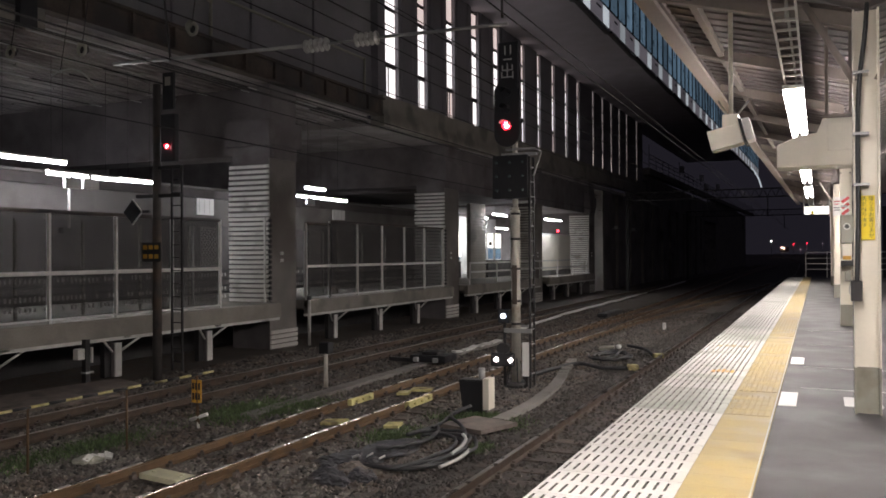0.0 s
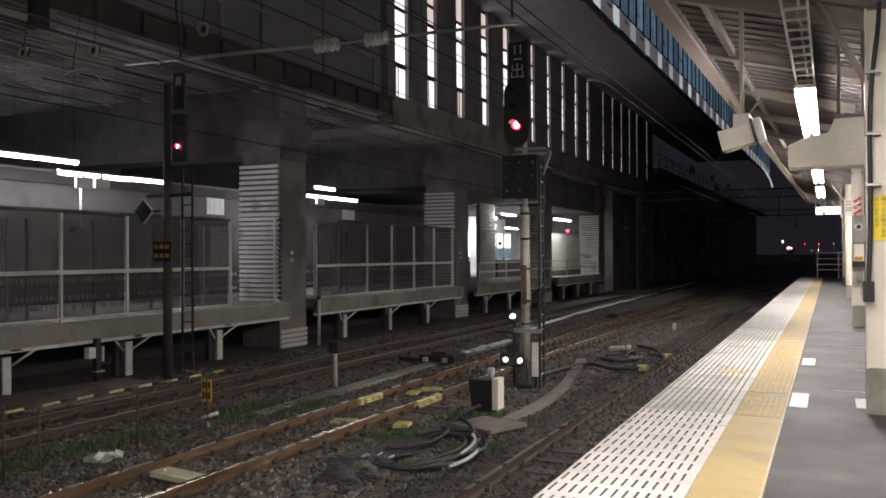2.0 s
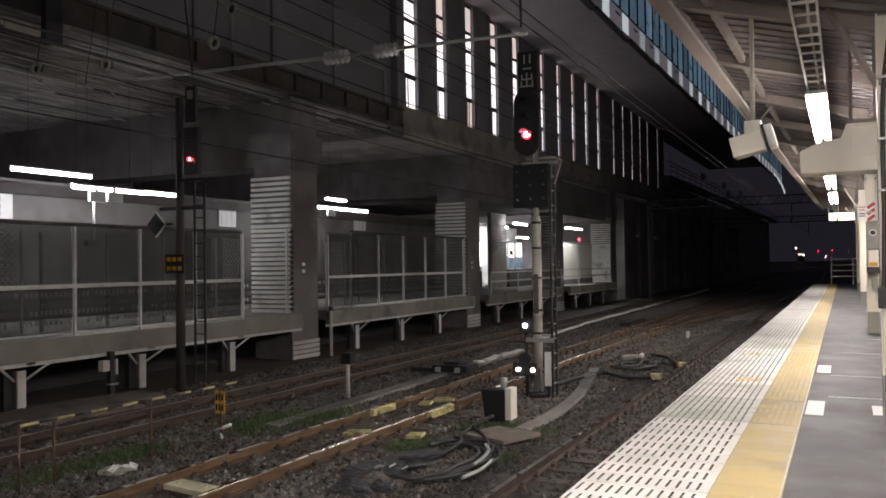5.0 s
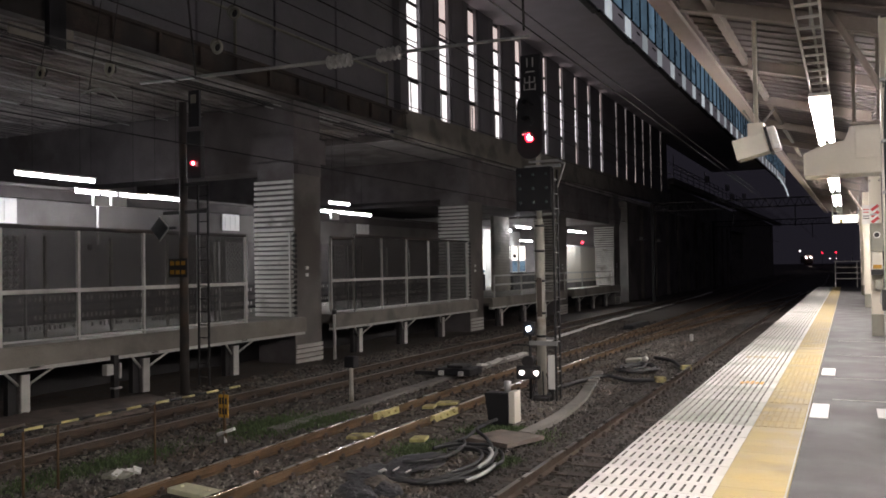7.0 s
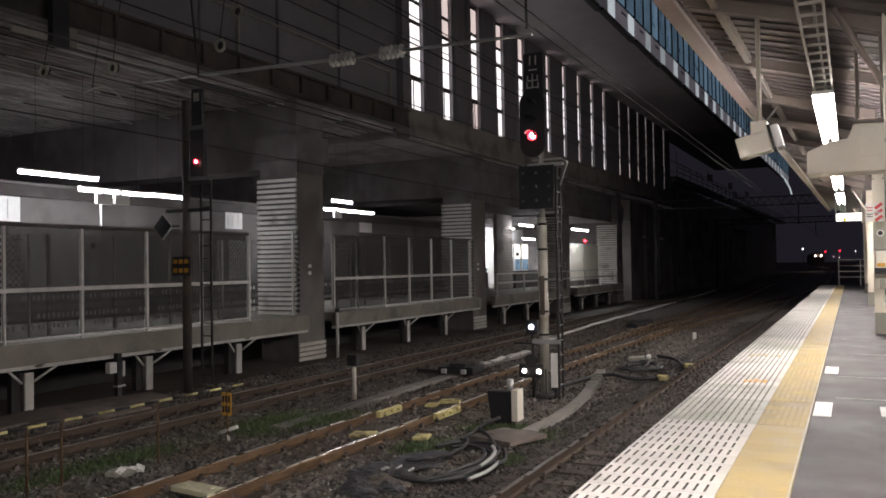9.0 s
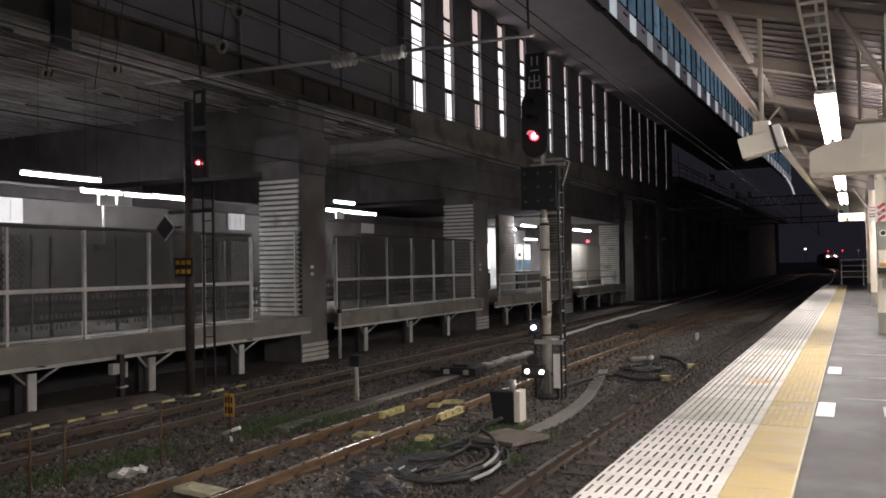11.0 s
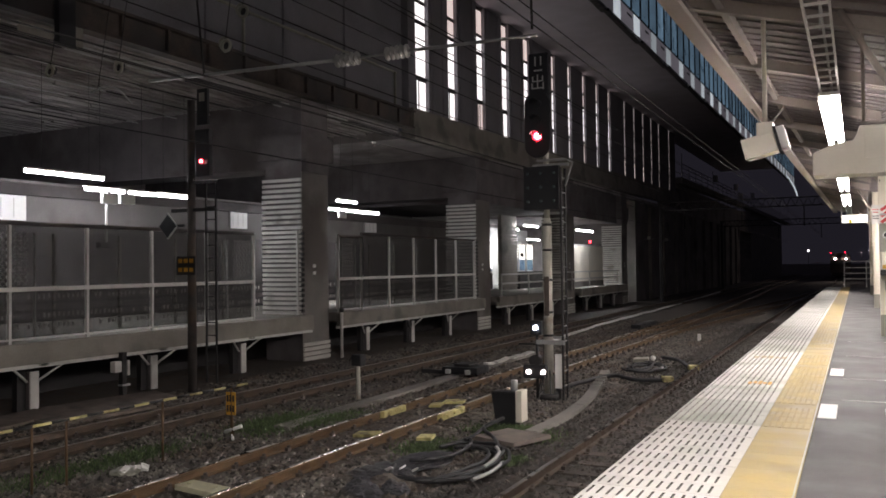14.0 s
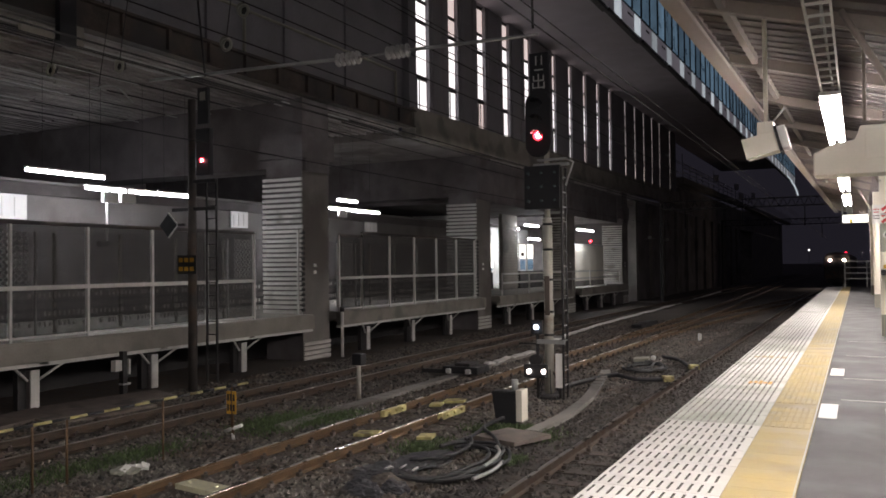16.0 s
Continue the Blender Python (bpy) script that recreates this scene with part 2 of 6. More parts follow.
def tube(bm, a, b, r, r2=None, n=10, idx=0):
    a, b = Vector(a), Vector(b)
    r2 = r if r2 is None else r2
    q = (b - a).to_track_quat("Z", "Y")
    rings = []
    for p, rr in ((a, r), (b, r2)):
        rings.append([bm.verts.new(p + q @ Vector((rr * math.cos(2 * math.pi * k / n), rr * math.sin(2 * math.pi * k / n), 0))) for k in range(n)])
    for k in range(n):
        f = bm.faces.new((rings[0][k], rings[0][(k + 1) % n], rings[1][(k + 1) % n], rings[1][k]))
        f.smooth, f.material_index = True, idx
    for ring, rev in ((rings[0], True), (rings[1], False)):
        f = bm.faces.new(list(reversed(ring)) if rev else ring)
        f.material_index = idx


def sweep(bm, pts, r, n=8):
    pts = [Vector(p) for p in pts]
    rings = []
    for i, p in enumerate(pts):
        d = (pts[min(i + 1, len(pts) - 1)] - pts[max(i - 1, 0)]).normalized()
        q = d.to_track_quat("Z", "Y")
        rings.append([bm.verts.new(p + q @ Vector((r * math.cos(2 * math.pi * k / n), r * math.sin(2 * math.pi * k / n), 0))) for k in range(n)])
    for a, b in zip(rings, rings[1:]):
        # keep the rings from twisting against each other
        off = min(range(n), key=lambda o: sum((a[k].co - b[(k + o) % n].co).length for k in range(n)))
        for k in range(n):
            f = bm.faces.new((a[k], a[(k + 1) % n], b[(k + 1 + off) % n], b[(k + off) % n]))
            f.smooth = True
        b[:] = b[off:] + b[:off]
    bm.faces.new(list(reversed(rings[0]))), bm.faces.new(rings[-1])


def smooth_path(pts, steps=6):
    pts = [Vector(p) for p in pts]
    out = []
    for i in range(len(pts) - 1):
        p0, p1, p2, p3 = pts[max(i - 1, 0)], pts[i], pts[i + 1], pts[min(i + 2, len(pts) - 1)]
        for k in range(steps):
            t = k / steps
            out.append(0.5 * ((2 * p1) + (p2 - p0) * t + (2 * p0 - 5 * p1 + 4 * p2 - p3) * t * t + (3 * p1 - p0 - 3 * p2 + p3) * t ** 3))
    return out + [pts[-1]]


def mesh_of(name, bm, mats):
    bmesh.ops.recalc_face_normals(bm, faces=bm.faces)
    me = bpy.data.meshes.new(name)
    bm.to_mesh(me)
    bm.free()
    for m in (mats if isinstance(mats, (list, tuple)) else [mats]):
        me.materials.append(m)
    return me


def part(name, bm, mats, parent, label=""):
    ob = new(name, mesh_of(name, bm, mats))
    ob.parent = parent
    return tagged(ob, label)


def piece(name, me, parent, m=None):
    ob = new(name, me)
    ob.parent = parent
    if m:
        ob.matrix_basis = m
    return ob


def solid(name, bm, mats, label="", category="", group="", kind=""):
    return tagged(new(name, mesh_of(name, bm, mats)), label, category, group, kind)


def thing(name, place, label, category, group="", kind=""):
    ob = new(name)
    ob.empty_display_size = 0.1
    ob.matrix_basis = pose(*place)
    return tagged(ob, label, category, group, kind)


def B():
    return bmesh.new()


def boxpart(name, parent, dims, mats, label="", bevel=0.0):
    bm = B()
    box(bm, *dims, bevel=bevel)
    return part(name, bm, mats, parent, label)


def writing(name, text, parent, m, size, mat, label=""):
    cu = bpy.data.curves.new(name, "FONT")
    cu.body, cu.size, cu.align_x, cu.align_y, cu.extrude = text, size, "CENTER", "CENTER", 0.001
    tmp = new(name, cu)
    dg = bpy.context.evaluated_depsgraph_get()
    me = bpy.data.meshes.new_from_object(tmp.evaluated_get(dg))
    bpy.data.objects.remove(tmp)
    me.materials.clear()
    me.materials.append(mat)
    ob = new(name, me)
    ob.parent, ob.matrix_basis = parent, m
    return tagged(ob, label)


# ---- the large structure ----
def lerp_table(table, v):
    """A smooth curve through the rows of a table."""
    n = len(table)
    slope = [0.0] + [(table[i + 1][1] - table[i - 1][1]) / (table[i + 1][0] - table[i - 1][0]) for i in range(1, n - 1)] + [0.0]
    for i in range(n - 1):
        (a, x), (b, y) = table[i], table[i + 1]
        if v <= b:
            t, w = max(0.0, (v - a) / (b - a)), b - a
            if x == y and (i == 0 or i == n - 2):
                return x
            return (2 * t ** 3 - 3 * t * t + 1) * x + (t ** 3 - 2 * t * t + t) * w * slope[i] + (3 * t * t - 2 * t ** 3) * y + (t ** 3 - t * t) * w * slope[i + 1]
    return table[-1][1]


def ease(a, b, x, y, v):
    t = min(1.0, max(0.0, (v - a) / (b - a)))
    return x + (y - x) * t * t * (3 - 2 * t)


NEAR_LINE = ((-30, -3.27), (62, -3.27), (106, -2.12), (131, -2.2), (160, -2.5), (182, -3.15), (215, -5.1), (258, -8.3), (328, -13.2), (400, -17.3), (470, -18.8), (540, -18.8), (700, -18.8))
NEAR_RISE = ((-30, 0.0), (106, 0.0), (131, 0.2), (160, 0.45), (182, 0.57), (258, 1.07), (328, 1.53), (400, 1.99), (520, 2.5), (700, 2.6))


def near_x(y):
    return lerp_table(NEAR_LINE, y)


def near_z(y):
    return RAIL + lerp_table(NEAR_RISE, y)


# ground: one sheet to the horizon
bm = B()
box(bm, -900, -300, -3.2, 900, 1500, BED - 0.16)
solid("ground", bm, M_EARTH, "dark gravelly ground under the railway yard at night", "ground", kind="structure")

# ballast bed with a rolling surface
bm = B()
xs = [-17.9 + 0.28 * i for i in range(59)]
ys = [-6 + 0.3 * j for j in range(330)]
grid = []
for x in xs:
    row = []
    for y in ys:
        h = noise.noise((x * 0.7, y * 0.5, 0)) * 0.06 + noise.noise((x * 3, y * 3, 2)) * 0.025
        for c in (-3.27, -7.5, -11.6):
            if abs(x - c) < 1.3:
                h = h * 0.5 + 0.03
        row.append(bm.verts.new((x, y, BED + h - 0.02)))
    grid.append(row)
for i in range(len(xs) - 1):
    for j in range(len(ys) - 1):
        f = bm.faces.new((grid[i][j], grid[i + 1][j], grid[i + 1][j + 1], grid[i][j + 1]))
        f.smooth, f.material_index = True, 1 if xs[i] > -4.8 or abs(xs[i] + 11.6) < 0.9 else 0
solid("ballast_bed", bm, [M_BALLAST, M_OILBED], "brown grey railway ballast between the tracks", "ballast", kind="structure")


def rail_bm(line, height, y0, y1, step, side):
    """A flat-bottomed rail beside a centre line: foot, web, head, with a polished top."""
    prof = [(-0.06, -0.15), (0.06, -0.15), (0.06, -0.138), (0.012, -0.118), (0.012, -0.045), (0.0325, -0.032), (0.0325, -0.009),
            (0.0275, 0), (-0.026, 0), (-0.0325, -0.006), (-0.0325, -0.032), (-0.012, -0.045), (-0.012, -0.118), (-0.06, -0.138)]
    bm, rings, y = B(), [], y0
    while y <= y1 + 1e-6:
        rings.append([bm.verts.new((line(y) + side * 0.566 + px, y, height(y) + pz)) for px, pz in prof])
        y += step
    n = len(prof)
    for a, b in zip(rings, rings[1:]):
        for k in range(n):
            f = bm.faces.new((a[k], a[(k + 1) % n], b[(k + 1) % n], b[k]))
            f.material_index = 1 if k in (6, 7) else 0
    return bm


def track(name, line, height, y1, label, sleepers, y0=-6, rail=None, wood=None):
    tr = thing(name, (0, 0, 0), label, "railway track", "tracks", "structure")
    for side in (-1, 1):
        part("rail", rail_bm(line, height, y0, y1, 2.0, side), [rail or M_RUST, M_DULLTOP if rail is M_OLDRAIL else M_RAILTOP], tr)
    bm = B()
    box(bm, -1.0, -0.11, -0.14, 1.0, 0.11, 0.0, bevel=0.015)
    for s in (-1, 1):
        box(bm, s * 0.566 - 0.12, -0.09, 0.0, s * 0.566 + 0.12, 0.09, 0.018)
        for o in (-0.095, 0.095):
            tube(bm, (s * 0.566 + o, 0.03, 0.015), (s * 0.566 + o, 0.03, 0.1), 0.026, n=6)
            box(bm, s * 0.566 + o - 0.03, -0.03, 0.018, s * 0.566 + o + 0.03, 0.05, 0.07)
    me = mesh_of("sleeper", bm, wood or M_SLEEPER)
    for k in range(sleepers):
        y = y0 + 1 + 0.62 * k
        piece("sleeper", me, tr, pose(line(y) + random.uniform(-0.02, 0.02), y + random.uniform(-0.02, 0.02), height(y) - 0.168, 0, 0, random.uniform(-0.8, 0.8)))
    return tr


track("railway_track", near_x, near_z, 600, "dark oily railway track along the lit platform", 150, rail=M_DARKRAIL, wood=M_OILWOOD)
track("railway_track", lambda y: ease(22, 84, -7.56, -3.3, y), lambda y: RAIL, 82, "rust brown middle track with worn shiny heads", 120)
track("railway_track", lambda y: ease(40, 120, -7.52, -9.0, y), lambda y: RAIL - 0.004, 200, "rusty branch track beyond the switch", 30, 30)
track("railway_track", lambda y: -11.6, lambda y: RAIL, 200, "dark rusty track along the unused platform", 120, rail=M_OLDRAIL)

# near platform
bm = B()
box(bm, -1.62, -9, -1.3, 5.2, 57.6, -0.03)
box(bm, -1.76, -9, -0.42, -1.62, 57.6, -0.03)
solid("platform_base", bm, M_CONC, "concrete platform wall with a projecting edge", "platform", kind="structure")
bm = B()
box(bm, -0.405, -9, -0.03, 5.2, 57.6, 0.0)
solid("platform_floor", bm, M_ASPHALT, "worn glossy grey asphalt platform surface", "floor", kind="structure")

# opposite platform
bm = B()
box(bm, -24, -9, -0.12, -16.87, 62, 0.14)
BAYS = ((-9, 7.88), (9.37, 20.93), (22.42, 34.08), (35.72, 46.98), (48.62, 59.98))
for a, b in BAYS:
    box(bm, -16.87, a, -0.12, -15.0, b, 0.14)
    box(bm, -15.14, a, -0.30, -14.96, b, 0.10)
solid("platform_slab", bm, M_CONC, "weathered concrete slab of the fenced platform", "platform", kind="structure")
# near-black colour stands in for the shade under the slab
bm = B()
box(bm, -24, -9, -1.4, -17.6, 62, -0.12)
solid("platform_wall", bm, M_DARK, "dark wall under the fenced platform", "wall", kind="structure")
bm = B()
for a, b in BAYS:
    box(bm, -15.16, a, -0.385, -15.02, b, -0.30)
solid("edge_channel", bm, M_FENCE, "pale steel channel under the platform edge", "edge beam", kind="structure")

# back wall of the opposite platform
bm = B()
box(bm, -21.4, -9, -0.1, -21.1, 44.5, 4.08)
box(bm, -24.4, -9, 4.08, -20.95, 44.5, 4.16)
solid("wall_west", bm, M_WALL, "plain stained grey wall behind the fenced platform", "wall", kind="structure")
bm = B()
box(bm, -21.1, -9, 3.74, -20.92, 44.3, 4.06)
solid("wall_band", bm, M_DARKBROWN, "dark brown band along the top of the platform wall", "beam", kind="structure")
bm = B()
box(bm, -24.4, 44.5, -0.1, -24.1, 64, 6.6)
box(bm, -24.2, 44.3, -0.1, -21.4, 44.5, 6.6)
solid("wall_hall", bm, M_HALL, "pale wall of the lit hall beyond the fenced platform", "wall", kind="structure")
# dark band over the hall wall up to the deck, shade put into colour
bm = B()
box(bm, -24.1, 44.5, 4.4, -24.0, 63.5, 6.6)
box(bm, -24.4, 63.5, -0.1, -17.0, 63.8, 6.6)
solid("wall_shade_band", bm, M_DARKBROWN, "dark band and cross wall of the hall, coloured for shade", "wall", kind="structure")
# deck above it: a wide slab with ribs, cross beams on the pillars, edge girder
bm = B()
box(bm, -36.3, -12, 7.0, -15.5, 28.0, 7.4)
box(bm, -36.3, 28.0, 6.6, -15.5, 90, 6.9)
solid("deck_ceiling", bm, M_DECK, "sooty underside of the wide elevated deck", "ceiling", kind="structure")
for k in range(54):
    x = -15.9 - 0.37 * k
    bm = B()
    y = -12.0
    while y < 27.8:
        run = min(random.uniform(1.2, 5.0), 27.9 - y)
        dz, dx = random.uniform(-0.03, 0.03), random.uniform(-0.02, 0.02)
        box(bm, x - 0.15 + dx, y, 6.84 + dz, x + dx, y + run - 0.02, 7.0)
        y += run
    solid("ceiling_rib", bm, M_DECK, "dark sooty uneven rib under the deck", "beam", "deck ribs", "structure")
for y in (7.95, 21.05, 34.2, 47.1, 60.1):
    bm = B()
    box(bm, -36, y, 4.75, -15.62, y + 1.3, 6.85 if y < 28 else 6.6)
    solid("cross_beam", bm, M_DARKGREY, "deep dark grey cross beam resting on the pillars", "beam", "deck cross beams", "structure")
# assumed wall, set near enough to catch lamp light in the dark background
bm = B()
box(bm, -36.3, -12, -1.4, -36, 90, 7.0)
box(bm, -36, -12.3, -1.4, -15.5, -12, 7.4)
solid("wall_far_west", bm, M_DECK, "assumed wall closing the space far under the deck", "wall", kind="structure")
bm = B()
box(bm, -15.55, -9, 6.95, -15.3, 28.0, 7.62)
for k in range(25):
    box(bm, -15.3, -8 + 1.45 * k, 6.97, -15.2, -7.9 + 1.45 * k, 7.58)
box(bm, -15.32, -9, 7.55, -15.15, 28.0, 7.62)
box(bm, -15.32, -9, 6.93, -15.15, 28.0, 7.0)
solid("edge_girder", bm, M_RUSTBEAM, "rust-stained deck edge girder with stiffeners", "girder", kind="structure")
bm = B()
box(bm, -21.1, -9, 0.14, -21.03, 44.3, 2.72)
solid("lower_wall_dark", bm, M_DARKBROWN, "dark brown lower part of the platform wall", "wall", kind="structure")

# low ceiling over the lit hall
bm = B()
box(bm, -24.0, 35.8, 4.6, -15.75, 46.9, 4.8)
box(bm, -24.0, 35.52, 4.6, -16.9, 35.8, 6.6)
box(bm, -24.0, 48.7, 4.6, -15.75, 59.9, 4.8)
box(bm, -15.95, 35.8, 4.8, -15.75, 46.9, 6.6)
box(bm, -15.95, 48.7, 4.8, -15.75, 59.9, 6.6)
solid("ceiling_hall", bm, M_DARKGREY, "dark grey low ceiling over the lit hall", "ceiling", kind="structure")

# upper wall over the deck edge, without windows
bm = B()
box(bm, -16.0, -9, 7.62, -15.7, 27.9, 17)
for k in range(8):
    box(bm, -15.7, 3.4 * k, 7.7, -15.62, 3.4 * k + 0.08, 17)
solid("upper_wall", bm, M_BUILD, "smooth dark grey panelled wall above the deck", "wall", kind="structure")

# building with tall lit windows
WSTEP, WWIDE = 3.0, 0.92
WIN_Y = [28.4 + 16.4 * g + WSTEP * i for g in range(3) for i in range(5)] + [77.6]
house = thing("station_building", (0, 28.4, 7.8), "dark station building with tall narrow lit windows over the tracks", "building", kind="structure")
bm = B()
box(bm, -15.75, 27.9, 6.55, -15.15, 81, 7.0)
box(bm, -15.55, 27.9, 7.0, -15.2, 81, 7.75)
part("fascia", bm, M_CONC, house, "stained concrete fascia")
bm = B()
box(bm, -16.6, 27.9, 13.6, -15.4, 81, 15.2)
box(bm, -15.7, 27.9, 7.75, -15.4, 28.5, 13.6)
part("wall", bm, M_BUILD, house)
for k, y in enumerate(WIN_Y):
    wide, back = (1.22, -15.56) if k == 0 else (WWIDE, -15.56) if k < 5 else (0.64, -15.54) if k < 10 else (0.42, -15.46)
    y_next = WIN_Y[k + 1] if k + 1 < len(WIN_Y) else y + WSTEP
    bm = B()
    box(bm, -15.75, y + wide, 7.75, -15.4, y_next, 13.6)
    if k < 5:
        box(bm, -15.4, y + wide + 0.25, 7.75, -15.36, y + wide + 0.55, 13.6)
        box(bm, -15.4, y_next - 0.55, 7.75, -15.36, y_next - 0.25, 13.6)
    part("pier", bm, M_BUILD, house)
    w = boxpart("window", house, (back - 0.06, y, 7.78, back, y + wide, 13.55), M_DARK)
    for a, b in ((7.86, 9.02), (9.24, 11.30), (11.48, 12.15), (12.32, 13.4)):
        lit = M_WINFAINT if k > 12 else M_WINDIM if (k > 9 and a < 9) or (2 <= k < 10 and a > 12) or (5 <= k < 10 and a > 11 and k % 2) or (k == 1 and 11 < a < 12) else M_WINFAINT if k > 9 else M_WINDIM if (k % 5 == 2 and a < 9) or (k % 3 == 1 and a > 12) or (k > 9 and a < 10) or (k > 11) else M_WINGLOW
        boxpart("pane", w, (back, y + 0.03, a, back + 0.015, y + wide - 0.03, b), lit)
    bm = B()
    box(bm, back + 0.017, y + 0.02, 9.06, back + 0.045, y + wide - 0.02, 9.16)
    box(bm, back + 0.017, y + 0.33, 7.86, back + 0.04, y + 0.39, 9.02)
    if k % 2 == 0:
        box(bm, back + 0.017, y + 0.55, 7.86, back + 0.04, y + 0.60, 9.02)
    box(bm, back + 0.017, y + 0.02, 10.7, back + 0.037, y + wide - 0.02, 10.74)
    part("glazing_bar", bm, M_DARK, w)
for o in house.children:
    o.matrix_basis = Matrix.Translation((0, -28.4, -7.8))
house.matrix_basis = pose(0, 28.4, 7.8, 0.7)

# roof over the tracks, with the ribbon of blue panels
bm = B()
box(bm, -16.6, 27.9, 13.65, -8.85, 119, 13.95, m=Matrix.Translation((0, 28.4, 7.8)) @ pose(0, 0, 0, 0.35) @ Matrix.Translation((0, -28.4, -7.8)))
solid("track_roof", bm, M_SOFFIT, "dark roof reaching over the tracks", "roof", kind="structure")
ribbon = thing("glazed_ribbon", (0, 0, 0), "ribbon of blue and pale glazing along the roof edge", "glazing", kind="structure")


def ribbon_x(y):
    return -8.72 + (y - 35) * 0.018


bm = B()
box(bm, -0.1, -0.04, 12.8, 0.085, 0.04, 22.0)
fin = mesh_of("mullion", bm, M_BLACK)
y = 15.2
while y < 116:
    m = pose(ribbon_x(y), y, 0, 0, 0, -1.03)
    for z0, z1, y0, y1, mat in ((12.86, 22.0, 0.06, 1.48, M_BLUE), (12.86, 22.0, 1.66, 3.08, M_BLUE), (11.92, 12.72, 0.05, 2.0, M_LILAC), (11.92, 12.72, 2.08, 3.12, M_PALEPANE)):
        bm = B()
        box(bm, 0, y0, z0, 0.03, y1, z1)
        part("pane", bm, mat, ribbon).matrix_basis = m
    for fy in (0.0, 1.57):
        piece("mullion", fin, ribbon, m @ pose(0, fy, 0))
    if random.random() < 0.8:
        bm = B()
        box(bm, 0.031, 0.9, 12.42, 0.05, 1.35 + 0.3 * random.random(), 12.5)
        part("vent_slot", bm, M_BLACK, ribbon).matrix_basis = m
    y += 3.2
bm = B()
for k in range(19):
    y = 16 + 5.5 * k
    x = ribbon_x(y)
    box(bm, x - 0.2, y, 12.74, x + 0.02, y + 5.6, 12.86)
    box(bm, x - 0.2, y, 11.8, x + 0.05, y + 5.6, 11.9)
    box(bm, x - 0.22, y, 11.9, x - 0.12, y + 5.6, 22.0)
part("ribbon_frame", bm, M_BLACK, ribbon, "black frame")
# the bent end glows as well, by the pale panel's emission
bm = B()
sweep(bm, smooth_path([(-7.42, 108, 12.0), (-7.3, 114, 11.82), (-7.2, 119, 11.4), (-7.14, 122.5, 10.75)]), 0.11, 8)
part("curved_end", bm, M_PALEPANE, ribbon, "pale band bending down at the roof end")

# dark sheds and walls farther along the far side
bm = B()
box(bm, -17.5, 64, -1.4, -15.6, 130, 6.55)
for k in range(12):
    box(bm, -15.6, 64 + 5.5 * k, -1.4, -15.35, 64.5 + 5.5 * k, 6.55)
box(bm, -17.5, 82, 6.55, -15.7, 150, 9.0)
solid("far_wall", bm, M_DARKCONC, "dark sooty wall beyond the fenced platform", "wall", kind="structure")

# elevated walkway beyond the windows, with railing and boxes
wk = thing("elevated_walkway", (-15.4, 84, 10.1), "dim elevated walkway with railing beyond the lit windows", "walkway", kind="structure")
wk.matrix_basis = pose(-15.4, 84, 10.1, 0.63)
boxpart("girder", wk, (-0.9, 0, -0.5, 0.0, 150, 0.1), M_CONC, "stained girder")
for k in range(38):
    boxpart("post", wk, (-0.06, 4 * k, 0.1, 0.0, 4 * k + 0.12, 1.5 + 0.9 * (k % 5 == 0)), M_GALV)
for z in (0.55, 1.0, 1.42):
    boxpart("rail", wk, (-0.05, 0, z, -0.01, 150, z + 0.07), M_GALV)
for y, z, w in ((22, 1.3, 0.9), (41, 1.6, 1.4), (46, 0.6, 2.2), (63, 1.7, 1.0)):
    boxpart("box", wk, (-0.3, y, z, 0.15, y + w, z + 0.8), M_FENCE, "pale equipment box", 0.03)
bm = B()
box(bm, -19.0, 150.2, -1.5, -16.2, 215, 10.6)
box(bm, -17.2, 84, 9.0, -15.9, 150.2, 9.55)
solid("far_parapet", bm, M_CONC, "dark stained wall under the elevated walkway", "wall", kind="structure")

# near canopy: butterfly roof
def roof_z(x):
    return 3.98 + 0.27 * abs(x - 0.45)


def canopy_shift(y):
    """The canopy's track side draws in slowly along the platform."""
    return 0.0165 * (y - 9.0)


SPLAY = Matrix(((1, 0.0165, 0, -0.1485), (0, 1, 0, 0), (0, 0, 1, 0), (0, 0, 0, 1)))

bm = B()
for x0, x1 in ((-1.80, 0.45), (0.45, 4.6)):
    ca, cb = (canopy_shift(-9), canopy_shift(53)) if x0 < 0 else (0, 0)
    za, zb = roof_z(x0) + 0.2, roof_z(x1) + 0.2
    vs = [bm.verts.new(c) for c in ((x0 + ca, -9, za), (x1, -9, zb), (x1, 53, zb), (x0 + cb, 53, za), (x0 + ca, -9, za + 0.05), (x1, -9, zb + 0.05), (x1, 53, zb + 0.05), (x0 + cb, 53, za + 0.05))]
    for q in ((3, 2, 1, 0), (4, 5, 6, 7), (0, 1, 5, 4), (1, 2, 6, 5), (2, 3, 7, 6), (3, 0, 4, 7)):
        bm.faces.new([vs[i] for i in q])
    # folded ribs of the roof sheet
    y = -9.0
    while y < 53:
        sh = Matrix(((1, 0, 0, 0), (0, 1, 0, 0), (math.copysign(0.27, x1 - 0.46), 0, 1, 0), (0, 0, 0, 1)))
        c = max(0.0, canopy_shift(y)) if x0 < 0 else 0.0
        m = Matrix.Translation((x0, y, za)) @ sh
        box(bm, c, 0, -0.022, x1 - x0, 0.07, 0.0, m=m)
        y += 0.33
solid("canopy_roof", bm, M_ROOF, "dull brown grey folded sheet roof of the platform canopy", "ceiling", kind="structure")
bm = B()
box(bm, -1.86, -9, 4.42, -1.82, 53, 4.72, m=SPLAY)
